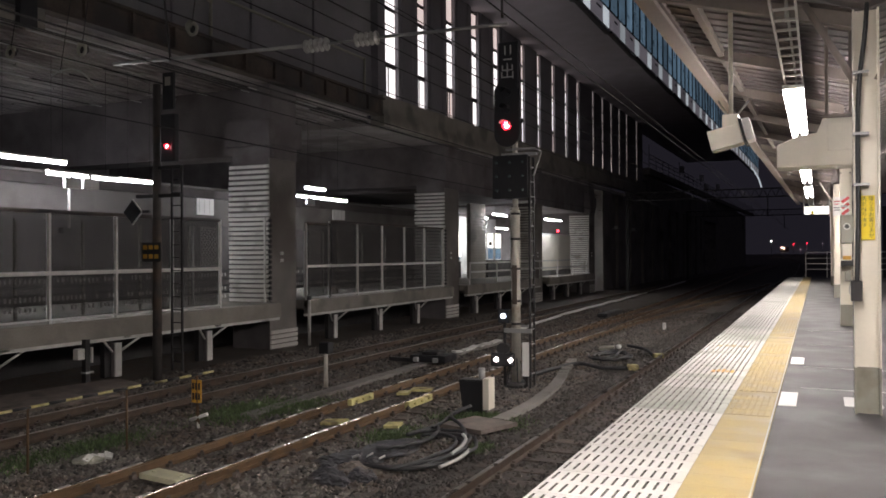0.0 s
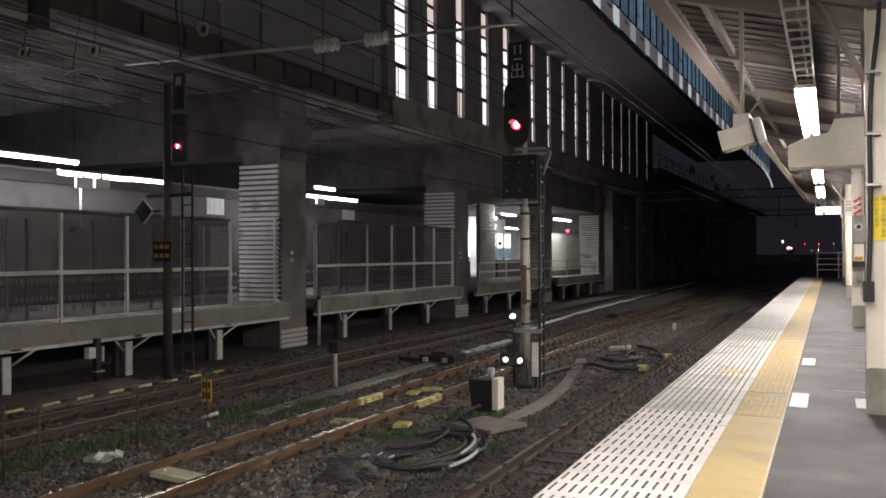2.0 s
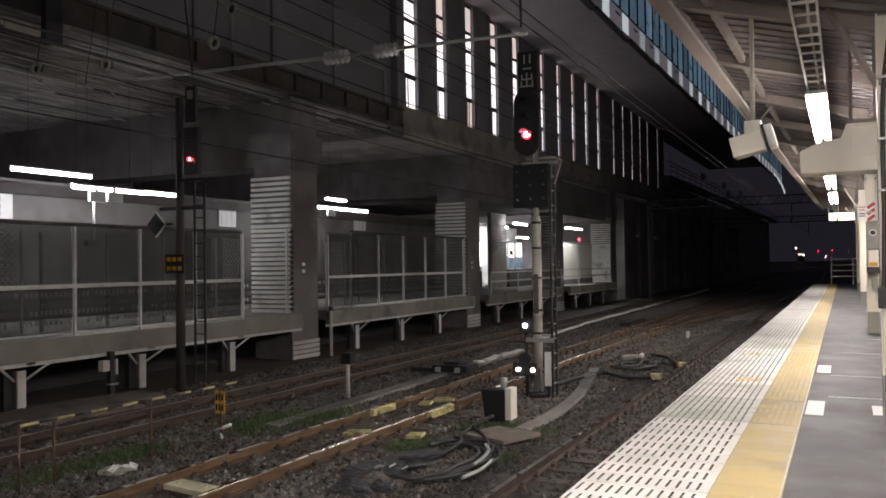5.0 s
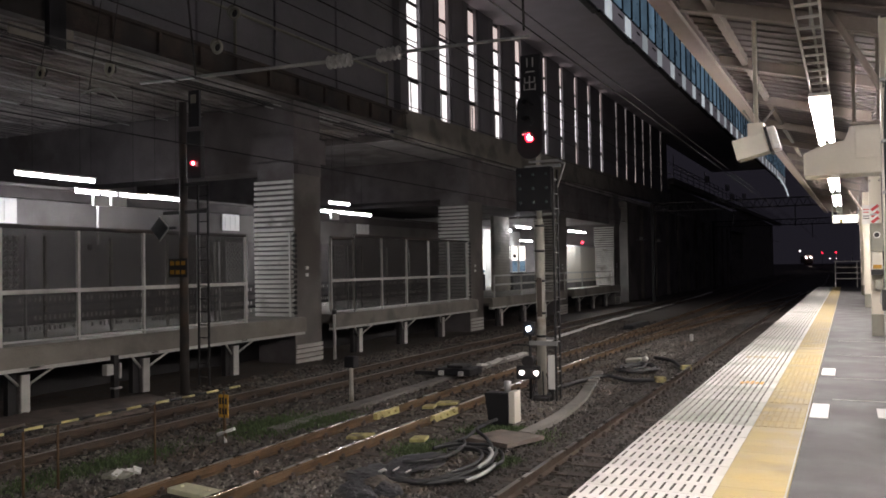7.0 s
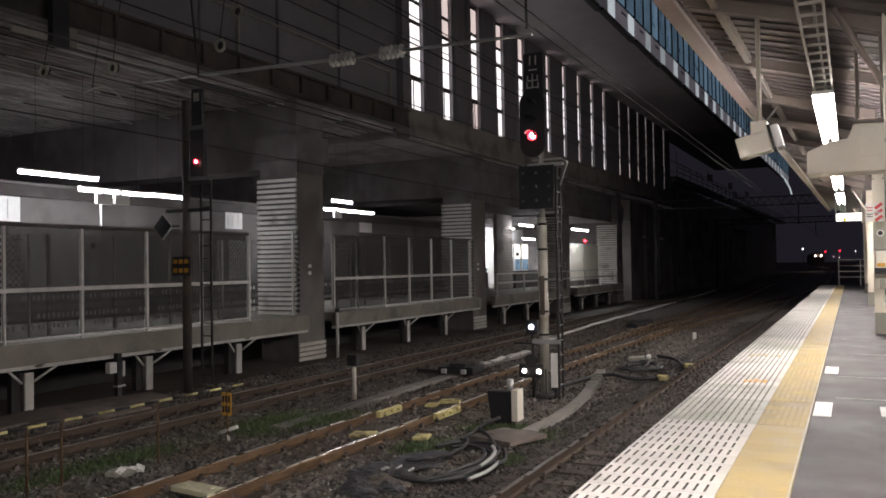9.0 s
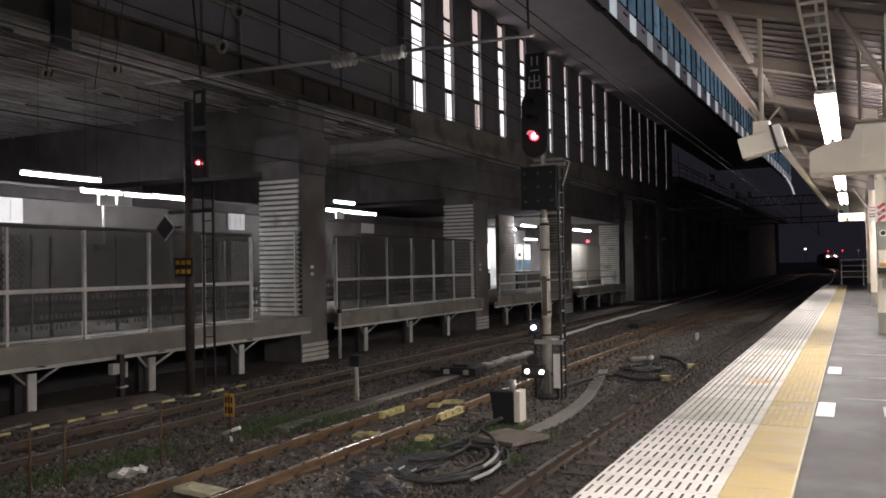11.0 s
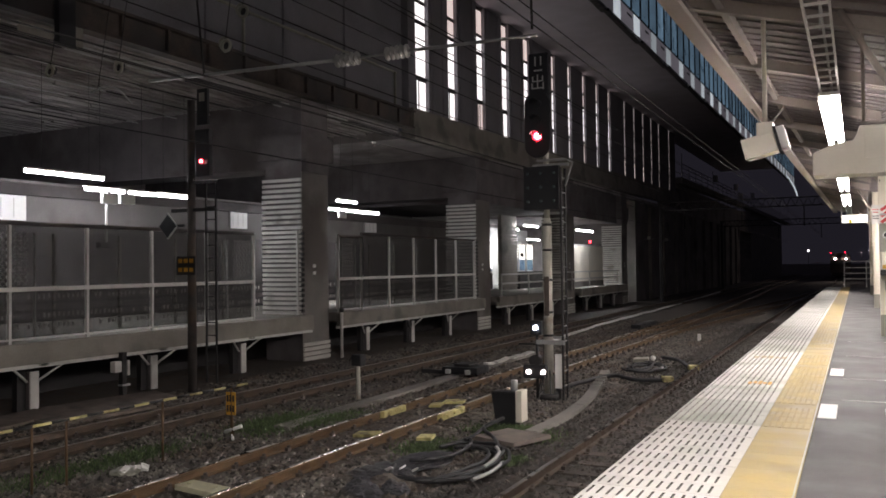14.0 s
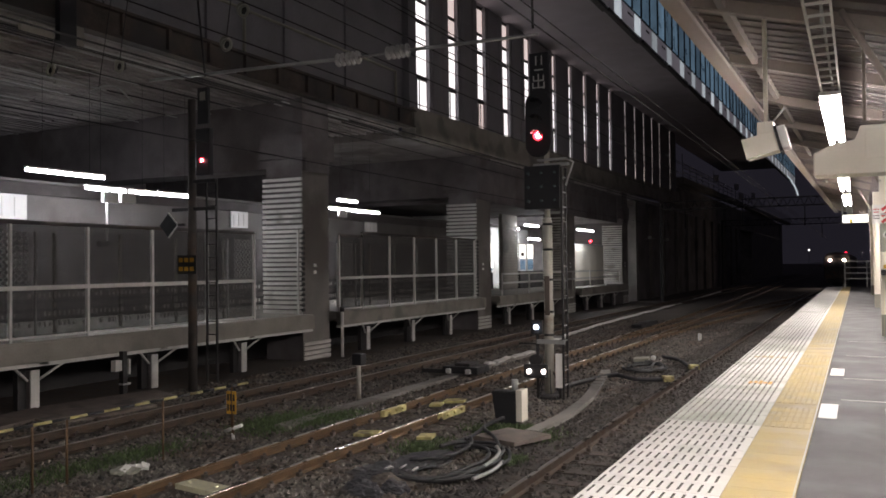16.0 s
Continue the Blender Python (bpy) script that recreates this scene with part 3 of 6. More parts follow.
box(bm, -1.82, -9, 4.42, -1.67, 53, 4.435, m=SPLAY)
box(bm, -1.69, -9, 4.435, -1.67, 53, 4.47, m=SPLAY)
solid("canopy_edge_beam", bm, M_CANOPY, "beige steel channel along the canopy edge", "edge beam", kind="structure")
bm = B()
box(bm, -1.86, -9, 4.72, -1.78, 53, 4.86, m=SPLAY)
solid("canopy_fascia", bm, M_ROOF, "dull sheet fascia above the canopy edge channel", "fascia", kind="structure")
for x in (-1.40,):
    bm = B()
    box(bm, x, -9, roof_z(x) + 0.04, x + 0.08, 53, roof_z(x) + 0.165, m=SPLAY if x < -1 else None)
    solid("purlin", bm, M_CANOPY, "thin steel purlin under the canopy roof", "purlin", "canopy purlins", "structure")


# ---- things on the near platform ----
def sloped(x0, x1, y0, y1, depth):
    """A tapered canopy beam between two x, following the roof's slope."""
    bm = B()
    pts = []
    for x, d in ((x0, depth * 0.6), (x1, depth)):
        z = roof_z(x) + 0.17
        pts.append((x, z - d, z))
    (xa, la, ha), (xb, lb, hb) = pts
    vs = [bm.verts.new(c) for c in ((xa, y0, la), (xb, y0, lb), (xb, y1, lb), (xa, y1, la), (xa, y0, ha), (xb, y0, hb), (xb, y1, hb), (xa, y1, ha))]
    for q in ((3, 2, 1, 0), (4, 5, 6, 7), (0, 1, 5, 4), (1, 2, 6, 5), (2, 3, 7, 6), (3, 0, 4, 7)):
        bm.faces.new([vs[i] for i in q])
    return bm


for k in range(20):
    y = -8.1 + 3.0 * k
    c = canopy_shift(y)
    beam = thing("canopy_beam", (0, y, 0), "beige steel canopy beam sloping down to the columns", "beam", "canopy beams", "structure")
    part("web", sloped(-1.72 + c, 0.42, -0.012, 0.012, 0.2), M_CANOPY, beam)
    lower = part("flange", sloped(-1.72 + c, 0.42, -0.06, 0.06, 0.014), M_CANOPY, beam, "bottom flange")
    lower.matrix_basis = pose(0, 0, -0.15)


def column(x, y, label):
    c = thing("platform_column", (x, y, 0), label, "column", "platform columns")
    bm = B()
    box(bm, -0.1, -0.012, 0.46, 0.1, 0.012, 4.0)
    box(bm, -0.118, -0.1, 0.46, -0.1, 0.1, 4.0)
    box(bm, 0.1, -0.1, 0.46, 0.118, 0.1, 4.0)
    part("shaft", bm, M_CREAM, c)
    bm = B()
    box(bm, -0.1, -0.013, 0, 0.1, 0.013, 0.46)
    box(bm, -0.119, -0.101, 0, -0.1, 0.101, 0.46)
    box(bm, 0.1, -0.101, 0, 0.119, 0.101, 0.46)
    part("painted_base", bm, M_BASEPAINT, c, "grey green painted foot")
    bm = B()
    for s in (-1, 1):
        tube(bm, (s * 0.1, 0, 3.3), (s * 0.55, 0, roof_z(x + s * 0.55) + 0.0), 0.035)
    part("brace", bm, M_CANOPY, c)
    return c


col1 = column(0.44, 9.2, "cream steel column with yellow sign and conduit")
for x, y in ((0.55, 19.95), (0.62, 32.2), (0.66, 44), (0.4, -2.0)):
    column(x, y, "cream steel platform column with grey foot")

# tube lamps under the cable rack, and an added unseen row on the right
def tube_lamp(y, x=LAMP_X):
    l = thing("tube_lamp", (x, y, LAMP_Z), "glowing white fluorescent tube lamp under the canopy", "lamp", "platform tube lamps")
    boxpart("housing", l, (-0.13, 0, 0.0, 0.13, 4.4, 0.05), M_WHITE, bevel=0.01)
    for s in (-0.08, 0.08):
        bm = B()
        tube(bm, (s, 0.03, -0.05), (s, 4.37, -0.05), 0.042)
        part("lit_tube", bm, M_TUBE, l)
    for yy in (0.4, 4.0):
        bm = B()
        tube(bm, (0, yy, 0.05), (0, yy, 0.12 if x < 0 else 1.03), 0.012)
        part("hanger", bm, M_GALV, l)


for y in NEAR_LAMPS:
    tube_lamp(y)
for y in ADDED_LAMPS:
    tube_lamp(y, 2.6)
rack = thing("cable_rack", (LAMP_X, 0, LAMP_Z + 0.12), "pale ladder-like cable rack hanging under the canopy", "cable rack")
for s in (-0.12, 0.1):
    boxpart("side_rail", rack, (s, -9, 0, s + 0.02, 50, 0.06), M_FENCE)
bm = B()
box(bm, -0.1, -0.012, 0.01, 0.1, 0.012, 0.035)
me = mesh_of("rung", bm, M_FENCE)
for k in range(146):
    piece("rung", me, rack, pose(0, -8.8 + 0.4 * k, 0))
bm = B()
tube(bm, (0.03, -9, 0.05), (0.03, 50, 0.05), 0.014)
part("cable", bm, M_PALECABLE, rack)
for k in range(15):
    bm = B()
    tube(bm, (0, -7 + 4 * k, 0.05), (0, -7 + 4 * k, 0.3), 0.01, n=6)
    part("hanger_rod", bm, M_GALV, rack)

# hanging loudspeaker box
sp = thing("hanging_speaker", (-0.92, 10.2, 2.99), "cream boxy loudspeaker hanging from a pole", "loudspeaker")
bm = B()
tube(bm, (0, 0, 0.16), (0, 0, 1.55), 0.026)
part("pole", bm, M_CREAM, sp)
bm = B()
box(bm, -0.25, -0.14, -0.15, 0.12, 0.14, 0.09, m=pose(0, 0, 0, 0, -14, 0), bevel=0.02)
box(bm, -0.09, -0.12, 0.05, 0.09, 0.12, 0.22, bevel=0.015)
part("housing", bm, M_CREAM, sp)
bm = B()
box(bm, 0.12, -0.17, -0.17, 0.15, 0.17, 0.13, m=pose(0, 0, 0, 0, -14, 0))
part("band", bm, M_DARK, sp, "dark band")
bm = B()
box(bm, 0.15, -0.15, -0.15, 0.24, 0.15, 0.12, m=pose(0, 0, 0, 0, -14, 0), bevel=0.03)
part("horn", bm, M_WHITE, sp, "glossy white horn")
bm = B()
tube(bm, (-0.03, 0, 0.2), (-0.14, 0, 0.4), 0.012)
tube(bm, (0.05, 0, 0.2), (0.2, 0, 0.38), 0.012)
part("clamp", bm, M_GALV, sp)

# monitor housing beside the first column
mo = thing("monitor_housing", (0.0, 10.5, 2.85), "beige grey metal monitor housing hanging beside the column", "monitor")
bm = B()
vs = []
for yy in (-0.2, 0.25):
    vs.append([bm.verts.new(c) for c in ((-0.43, yy, -0.27), (0.42, yy, -0.27), (0.42, yy, 0.27), (0.05, yy, 0.27), (0.0, yy, 0.1), (-0.2, yy, 0.09), (-0.43, yy, -0.01))])
for k in range(7):
    bm.faces.new((vs[0][k], vs[0][(k + 1) % 7], vs[1][(k + 1) % 7], vs[1][k]))
bm.faces.new(vs[0]), bm.faces.new(list(reversed(vs[1])))
bmesh.ops.bevel(bm, geom=list(bm.edges), offset=0.012, segments=1, affect="EDGES")
part("housing", bm, M_CREAM, mo)
bm = B()
box(bm, 0.1, -0.215, -0.1, 0.4, -0.195, 0.22, bevel=0.008)
part("front_panel", bm, M_CREAM, mo)
bm = B()
box(bm, 0.06, -0.21, 0.28, 0.42, -0.17, 0.31)
tube(bm, (0.1, 0, 0.27), (0.1, 0, 1.43), 0.02)
tube(bm, (0.35, 0, 0.27), (0.35, 0, 1.37), 0.02)
part("hanger", bm, M_CANOPY, mo)

# sign, conduit and bracket of the first column (facing the viewer along the platform)
sg = thing("notice_sign", (0.45, 9.175, 1.94), "yellow vertical notice sign with black writing on the column", "sign")
boxpart("board", sg, (-0.062, -0.006, -0.22, 0.062, 0.0, 0.22), M_SIGNYEL)
for cx, text in ((0.03, "降りるお客さまが"), (-0.03, "先となります")):
    for i, ch in enumerate(text):
        writing("letter", ch, sg, pose(cx, -0.008, 0.185 - 0.052 * i, 90, 0, 0), 0.05, M_BLACK)
cd = thing("conduit", (0.36, 9.05, 0), "dark conduit pipe running up the column", "conduit")
bm = B()
sweep(bm, smooth_path([(-0.02, 0, 1.2), (0.0, 0, 2.0), (0.0, 0, 2.8), (0.02, 0, 3.3), (0.07, 0, 3.75), (0.09, 0.05, 4.05)]), 0.022)
part("pipe", bm, M_CABLE, cd)
for z in (2.25, 2.75, 3.35):
    boxpart("clip", cd, (-0.04, -0.03, z, 0.1, 0.14, z + 0.025), M_GALV)
boxpart("junction_box", cd, (-0.07, -0.05, 1.12, 0.03, 0.05, 1.32), M_DARK, bevel=0.01)

# equipment on the second column
eq = thing("equipment_cabinet", (0.54, 19.86, 0), "grey emergency equipment boxes stacked on the column", "control box")
boxpart("upper_box", eq, (-0.1, -0.2, 1.8, 0.14, 0.0, 2.4), M_BASEPAINT, "grey upper box", 0.015)
boxpart("lower_box", eq, (-0.08, -0.2, 1.42, 0.12, 0.0, 1.78), M_CREAM, "cream lower box", 0.015)
bm = B()
tube(bm, (0.02, -0.19, 2.15), (0.02, -0.23, 2.15), 0.07, n=20)
part("ring", bm, M_WHITE, eq, "white ring")
bm = B()
tube(bm, (0.02, -0.2, 2.15), (0.02, -0.235, 2.15), 0.05, n=20)
part("button", bm, M_BLACK, eq, "black button")
boxpart("label_plate", eq, (-0.06, -0.207, 1.44, 0.1, -0.2, 1.52), M_ORANGE, "orange label")
boxpart("base", eq, (-0.1, -0.19, 1.3, 0.14, 0.0, 1.42), M_DARK, "dark base", 0.01)
boxpart("meter", eq, (-0.02, -0.2, 0.98, 0.1, -0.04, 1.2), M_BASEPAINT, "grey meter", 0.03)
bm = B()
sweep(bm, smooth_path([(0.1, -0.15, 1.0), (0.06, -0.2, 0.75), (0.14, -0.2, 0.66), (0.2, -0.15, 0.75), (0.16, -0.1, 1.1)]), 0.012, 6)
part("loose_cable", bm, M_PALECABLE, eq)
st = thing("striped_sign", (0.54, 19.78, 2.6), "red and white striped marker sign on the column", "sign")
boxpart("board", st, (-0.075, -0.01, -0.2, 0.075, 0.0, 0.2), M_WHITE)
for i in range(3):
    bm = B()
    m = pose(0, -0.013, -0.13 + 0.13 * i, 0, -38, 0)
    box(bm, -0.085, 0, -0.032, 0.085, 0.002, 0.032, m=m)
    part("stripe", bm, M_RED, st)
nt_ = thing("notice_board", (0.37, 19.75, 2.59), "small white notice with red bars", "sign")
boxpart("bracket", nt_, (0.05, 0, -0.02, 0.2, 0.15, 0.02), M_GALV)
boxpart("board", nt_, (-0.08, -0.01, -0.2, 0.08, 0.0, 0.2), M_WHITE)
for i, (w, z, mat) in enumerate(((0.06, 0.1, M_RED), (0.05, 0.04, M_RED), (0.06, -0.04, M_DARK), (0.06, -0.09, M_DARK))):
    boxpart("text_bar", nt_, (-w, -0.013, z, w, -0.01, z + 0.02), mat)

# lit sign hung across the platform
ls = thing("hanging_sign", (-0.05, 36.2, 3.28), "lit white station sign hanging from two rods", "sign")
boxpart("case", ls, (-0.47, 0.0, -0.17, 0.47, 0.16, 0.17), M_DARK, bevel=0.01)
boxpart("lit_face", ls, (-0.45, -0.01, -0.15, 0.45, 0.0, 0.15), M_SIGNLIT)
boxpart("yellow_mark", ls, (-0.2, -0.016, -0.15, -0.1, -0.01, -0.02), M_SIGNYEL)
for s in (-0.46, 0.46):
    boxpart("hanger", ls, (s - 0.02, 0.02, 0.0, s + 0.02, 0.06, 0.95), M_GALV)

# fence at the platform end
fe = thing("end_fence", (0, 57.3, 0), "grey steel railing closing the platform end", "fence")
for x in (-0.72, 0.5, 1.7, 2.9, 4.1):
    boxpart("post", fe, (x - 0.03, -0.03, 0, x + 0.03, 0.03, 1.65), M_FENCE)
for z in (0.5, 0.85, 1.2, 1.58):
    boxpart("rail", fe, (-0.72, -0.02, z, 4.1, 0.02, z + 0.05), M_FENCE)

# painted marks and a drain lid on the asphalt
for x0, y0, x1, y1 in ((-0.395, 9.31, -0.22, 10.24), (-0.375, 12.84, -0.2, 13.66)):
    bm = B()
    box(bm, x0, y0, 0.0, x1, y1, 0.004)
    solid("painted_mark", bm, M_WHITE, "white rectangle painted on the asphalt", "floor marking", "boarding marks")
bm = B()
box(bm, 0.24, 9.5, 0.0, 0.6, 10.1, 0.006, bevel=0.002)
solid("floor_drain", bm, M_GALV, "flat metal drain lid beside the column", "drain cover")
bm = B()
for y in (10.6, 12.55, 15.6, 18.4):
    box(bm, -0.2, y, 0.0, 0.9, y + 0.02, 0.003)
solid("asphalt_seam", bm, M_FENCE, "thin pale seams across the asphalt", "seam", kind="structure")
bm = B()
box(bm, -0.425, 5, 0.003, -0.413, 40, 0.010)
solid("inner_line", bm, M_TILE_OLD, "raised cream line beside the tactile strip", "tactile strip", kind="structure")

# ---- the signal mast between the tracks ----
mast = thing("signal_mast", (-6.02, 17.08, BED), "grey steel signal mast with red signal and ladder", "railway signal")
Z = -BED
bm = B()
tube(bm, (0, 0, 0), (0, 0, Z + 2.5), 0.1, n=16)
tube(bm, (0, 0, Z + 2.5), (0, 0, Z + 2.62), 0.1, 0.06, n=16)
tube(bm, (0, 0, Z + 2.6), (0, 0, Z + 6.1), 0.06, n=12)
part("pole", bm, M_POLE, mast)
for z in (Z + 0.05, Z + 0.55, Z + 1.25, Z + 1.9, Z + 2.45):
    bm = B()
    tube(bm, (0, 0, z), (0, 0, z + 0.05), 0.108, n=16)
    part("clamp_band", bm, M_DARK, mast)
bm = B()
box(bm, -0.05, -0.115, Z + 0.5, 0.06, -0.098, Z + 1.35)
part("rusty_plate", bm, M_RUSTBEAM, mast, "rust brown strip plate")
bm = B()
tube(bm, (0, 0, 0), (0, 0, 0.12), 0.28, n=16)
box(bm, -0.22, -0.22, 0, 0.22, 0.22, 0.06)
part("base_plate", bm, M_DARK, mast)
for k, (dx, dy) in enumerate(((-0.22, -0.1), (-0.12, -0.24), (0.1, -0.2), (0.24, -0.06), (0.2, 0.16))):
    bm = B()
    sweep(bm, smooth_path([(0.4 * dx, 0.4 * dy, 0.75 - 0.06 * k), (0.75 * dx, 0.75 * dy, 0.4), (dx, dy, 0.12), (1.3 * dx, 1.3 * dy, 0.0)], 4), 0.016, 6)
    part("foot_cable", bm, M_CABLE, mast)
# oval signal head
bm = B()
ring = []
for k in range(40):
    a = 2 * math.pi * k / 40
    ring.append((0.29 * math.cos(a), 0.29 * math.sin(a) + (0.44 if math.sin(a) > 0 else -0.44)))
fr = [bm.verts.new((x - 0.14, -0.16, Z + 4.66 + z)) for x, z in ring]
bk = [bm.verts.new((x - 0.14, -0.12, Z + 4.66 + z)) for x, z in ring]
bm.faces.new(fr), bm.faces.new(list(reversed(bk)))
for k in range(40):
    bm.faces.new((fr[k], bk[k], bk[(k + 1) % 40], fr[(k + 1) % 40]))
head = part("backplate", bm, M_BLACK, mast, "black oval backplate")
for i, z in enumerate((Z + 5.1, Z + 4.75, Z + 4.4)):
    bm = B()
    for k in range(14):
        a0, a1 = math.pi * (k / 14) - 0.2, math.pi * ((k + 1) / 14) - 0.2
        p = [(-0.14 + 0.1 * math.cos(a), z + 0.1 * math.sin(a)) for a in (a0, a1)]
        bm.faces.new([bm.verts.new(c) for c in ((p[0][0], -0.16, p[0][1]), (p[1][0], -0.16, p[1][1]), (p[1][0], -0.4, p[1][1]), (p[0][0], -0.4, p[0][1]))])
    bmesh.ops.solidify(bm, geom=list(bm.faces), thickness=0.006)
    part("hood", bm, M_BLACK, head)
    bm = B()
    tube(bm, (-0.14, -0.16, z), (-0.14, -0.185, z), 0.1, n=20)
    part("lens", bm, M_REDLAMP if i == 2 else M_BLACK, head)
bm = B()
tube(bm, (-0.14 + 0.02, -0.185, Z + 4.4), (-0.14 + 0.02, -0.2, Z + 4.4), 0.055, n=20)
part("lamp_core", bm, M_REDCORE, head, "burning red lamp")
# top route plate with a character
tp = boxpart("route_plate", mast, (-0.34, -0.12, Z + 5.22, 0.1, -0.05, Z + 6.22), M_BLACK, "black plate with white character")
writing("letter", "出", tp, pose(-0.13, -0.125, Z + 5.56, 90, 0, 0), 0.36, M_FENCE)
for x0, x1, z0, z1 in ((-0.2, -0.17, 5.95, 6.15), (-0.07, -0.04, 5.95, 6.15), (-0.22, -0.02, 5.83, 5.86)):
    boxpart("plate_bar", tp, (x0, -0.127, Z + z0, x1, -0.12, Z + z1), M_FENCE)
# panel of nine dark lamps
pn = boxpart("lamp_panel", mast, (-0.46, -0.2, Z + 2.8, 0.34, -0.06, Z + 3.74), M_BLACK, "black panel of unlit lamps", 0.015)
for i in range(3):
    for j in range(3):
        bm = B()
        x, z = -0.36 + 0.3 * i, Z + 2.98 + 0.3 * j
        tube(bm, (x, -0.2, z), (x, -0.24, z), 0.036, 0.03, n=12)
        part("lens", bm, M_LENSOFF, pn)
bm = B()
box(bm, -0.3, -0.06, Z + 3.74, 0.5, 0.06, Z + 3.8)
box(bm, -0.2, -0.08, Z + 3.86, 0.45, 0.08, Z + 3.9)
tube(bm, (0.42, 0, Z + 3.9), (0.6, 0, Z + 3.8), 0.02)
tube(bm, (0.6, 0, Z + 3.8), (0.42, 0, Z + 3.3), 0.02)
part("bracket", bm, M_GALV, mast)
lad = thing("mast_ladder", (-5.66, 17.1, BED), "narrow dark steel ladder up the signal mast", "ladder")
for yy in (-0.14, 0.14):
    boxpart("stile", lad, (-0.02, yy - 0.02, 0, 0.02, yy + 0.02, Z + 3.7), M_DARK)
bm = B()
tube(bm, (0, -0.14, 0), (0, 0.14, 0), 0.014, n=6)
me = mesh_of("rung", bm, M_GALV)
for k in range(15):
    piece("rung", me, lad, pose(0, 0, 0.3 + 0.32 * k))
boxpart("tie", lad, (-0.45, -0.02, Z + 0.0, 0.0, 0.02, Z + 0.05), M_GALV)
boxpart("tie", lad, (-0.45, -0.02, Z + 2.7, 0.0, 0.02, Z + 2.75), M_GALV)
# shunting lamps and boxes at the foot
sh = thing("shunting_signal", (-6.2, 16.85, BED), "small shunting signal with two white lamps", "railway signal")
bm = B()
tube(bm, (0, 0, 0), (0, 0, Z + 0.42), 0.035)
part("post", bm, M_DARK, sh)
boxpart("lamp_case", sh, (-0.3, -0.1, Z - 0.84, 0.22, 0.06, Z - 0.54), M_BLACK, bevel=0.05)
bm = B()
tube(bm, (-0.04, -0.08, Z - 0.46), (-0.04, 0.12, Z - 0.46), 0.13, n=18)
part("hood", bm, M_DARK, sh)
for x in (-0.16, 0.17):
    bm = B()
    tube(bm, (x, -0.1, Z - 0.69), (x, -0.14, Z - 0.69), 0.045, n=16)
    part("lit_lens", bm, M_WHITELAMP, sh, "glowing white lamp")
boxpart("upper_lamp_case", sh, (-0.13, -0.08, Z + 0.1, 0.13, 0.05, Z + 0.4), M_BLACK, bevel=0.03)
bm = B()
tube(bm, (0.0, -0.08, Z + 0.255), (0.0, -0.12, Z + 0.255), 0.05, n=16)
part("lit_lens", bm, M_BLUELAMP, sh, "bluish white lamp")
boxpart("arm", sh, (0.0, -0.06, Z - 0.1, 0.62, 0.0, Z - 0.01), M_GALV)
boxpart("arm", sh, (-0.42, -0.03, Z - 0.12, 0.0, 0.0, Z - 0.09), M_DARK)
wb = thing("marker_post", (-5.77, 16.98, BED), "white marker post beside the mast", "marker post")
boxpart("board", wb, (-0.07, -0.03, 0.25, 0.12, 0.03, 0.98), M_WHITE, bevel=0.008)
boxpart("stake", wb, (0.0, -0.02, 0, 0.05, 0.02, 0.3), M_DARK)
bx = thing("relay_box", (-5.72, 13.95, BED), "black relay box with a cream side plate", "relay box")
bm = B()
vs0 = [bm.verts.new(c) for c in ((-0.18, -0.15, 0.06), (0.22, -0.15, 0.06), (0.22, 0.15, 0.06), (-0.18, 0.15, 0.06), (-0.26, -0.15, 0.62), (0.2, -0.15, 0.62), (0.2, 0.15, 0.62), (-0.26, 0.15, 0.62))]
for q in ((3, 2, 1, 0), (4, 5, 6, 7), (0, 1, 5, 4), (1, 2, 6, 5), (2, 3, 7, 6), (3, 0, 4, 7)):
    bm.faces.new([vs0[i] for i in q])
bmesh.ops.bevel(bm, geom=list(bm.edges), offset=0.015, segments=2, affect="EDGES")
part("case", bm, M_BLACK, bx)
boxpart("side_plate", bx, (0.225, -0.18, 0.1, 0.34, 0.12, 0.66), M_CREAM, "cream side plate", 0.01)
boxpart("stand", bx, (-0.12, -0.1, 0, 0.2, 0.1, 0.07), M_DARK)
bm = B()
tube(bm, (0.12, 0.05, 0.6), (0.12, 0.05, 0.82), 0.06, n=12)
part("vent_pipe", bm, M_GALV, bx)

# ---- the left signal mast ----
lm = thing("signal_mast", (-14.06, 14.78, BED), "dark signal mast with small red light before the platform", "railway signal")
bm = B()
tube(bm, (0, 0, 0), (0, 0, Z + 5.6), 0.11, 0.09, n=14)
part("pole", bm, M_MAST, lm)
hd = boxpart("signal_head", lm, (0.28, -0.2, Z + 3.75, 0.72, -0.05, Z + 4.85), M_BLACK, "black signal head", 0.05)
bm = B()
tube(bm, (0.5, -0.2, Z + 4.1), (0.5, -0.24, Z + 4.1), 0.05, n=16)
part("lit_lens", bm, M_REDLAMP, hd, "small burning red lamp")
bm = B()
tube(bm, (0.53, -0.24, Z + 4.09), (0.53, -0.25, Z + 4.09), 0.028, n=16)
part("lamp_core", bm, M_REDCORE, hd)
ht = boxpart("number_plate", lm, (0.34, -0.18, Z + 4.95, 0.66, -0.1, Z + 5.8), M_BLACK, "black route plate", 0.02)
boxpart("plate_bar", ht, (0.42, -0.19, Z + 5.5, 0.58, -0.18, Z + 5.7), M_BASEPAINT)
boxpart("arm", lm, (0.0, -0.05, Z + 3.6, 0.75, 0.05, Z + 3.68), M_DARK)
boxpart("arm", lm, (-0.6, -0.05, Z + 2.95, 0.75, 0.05, Z + 3.03), M_DARK)
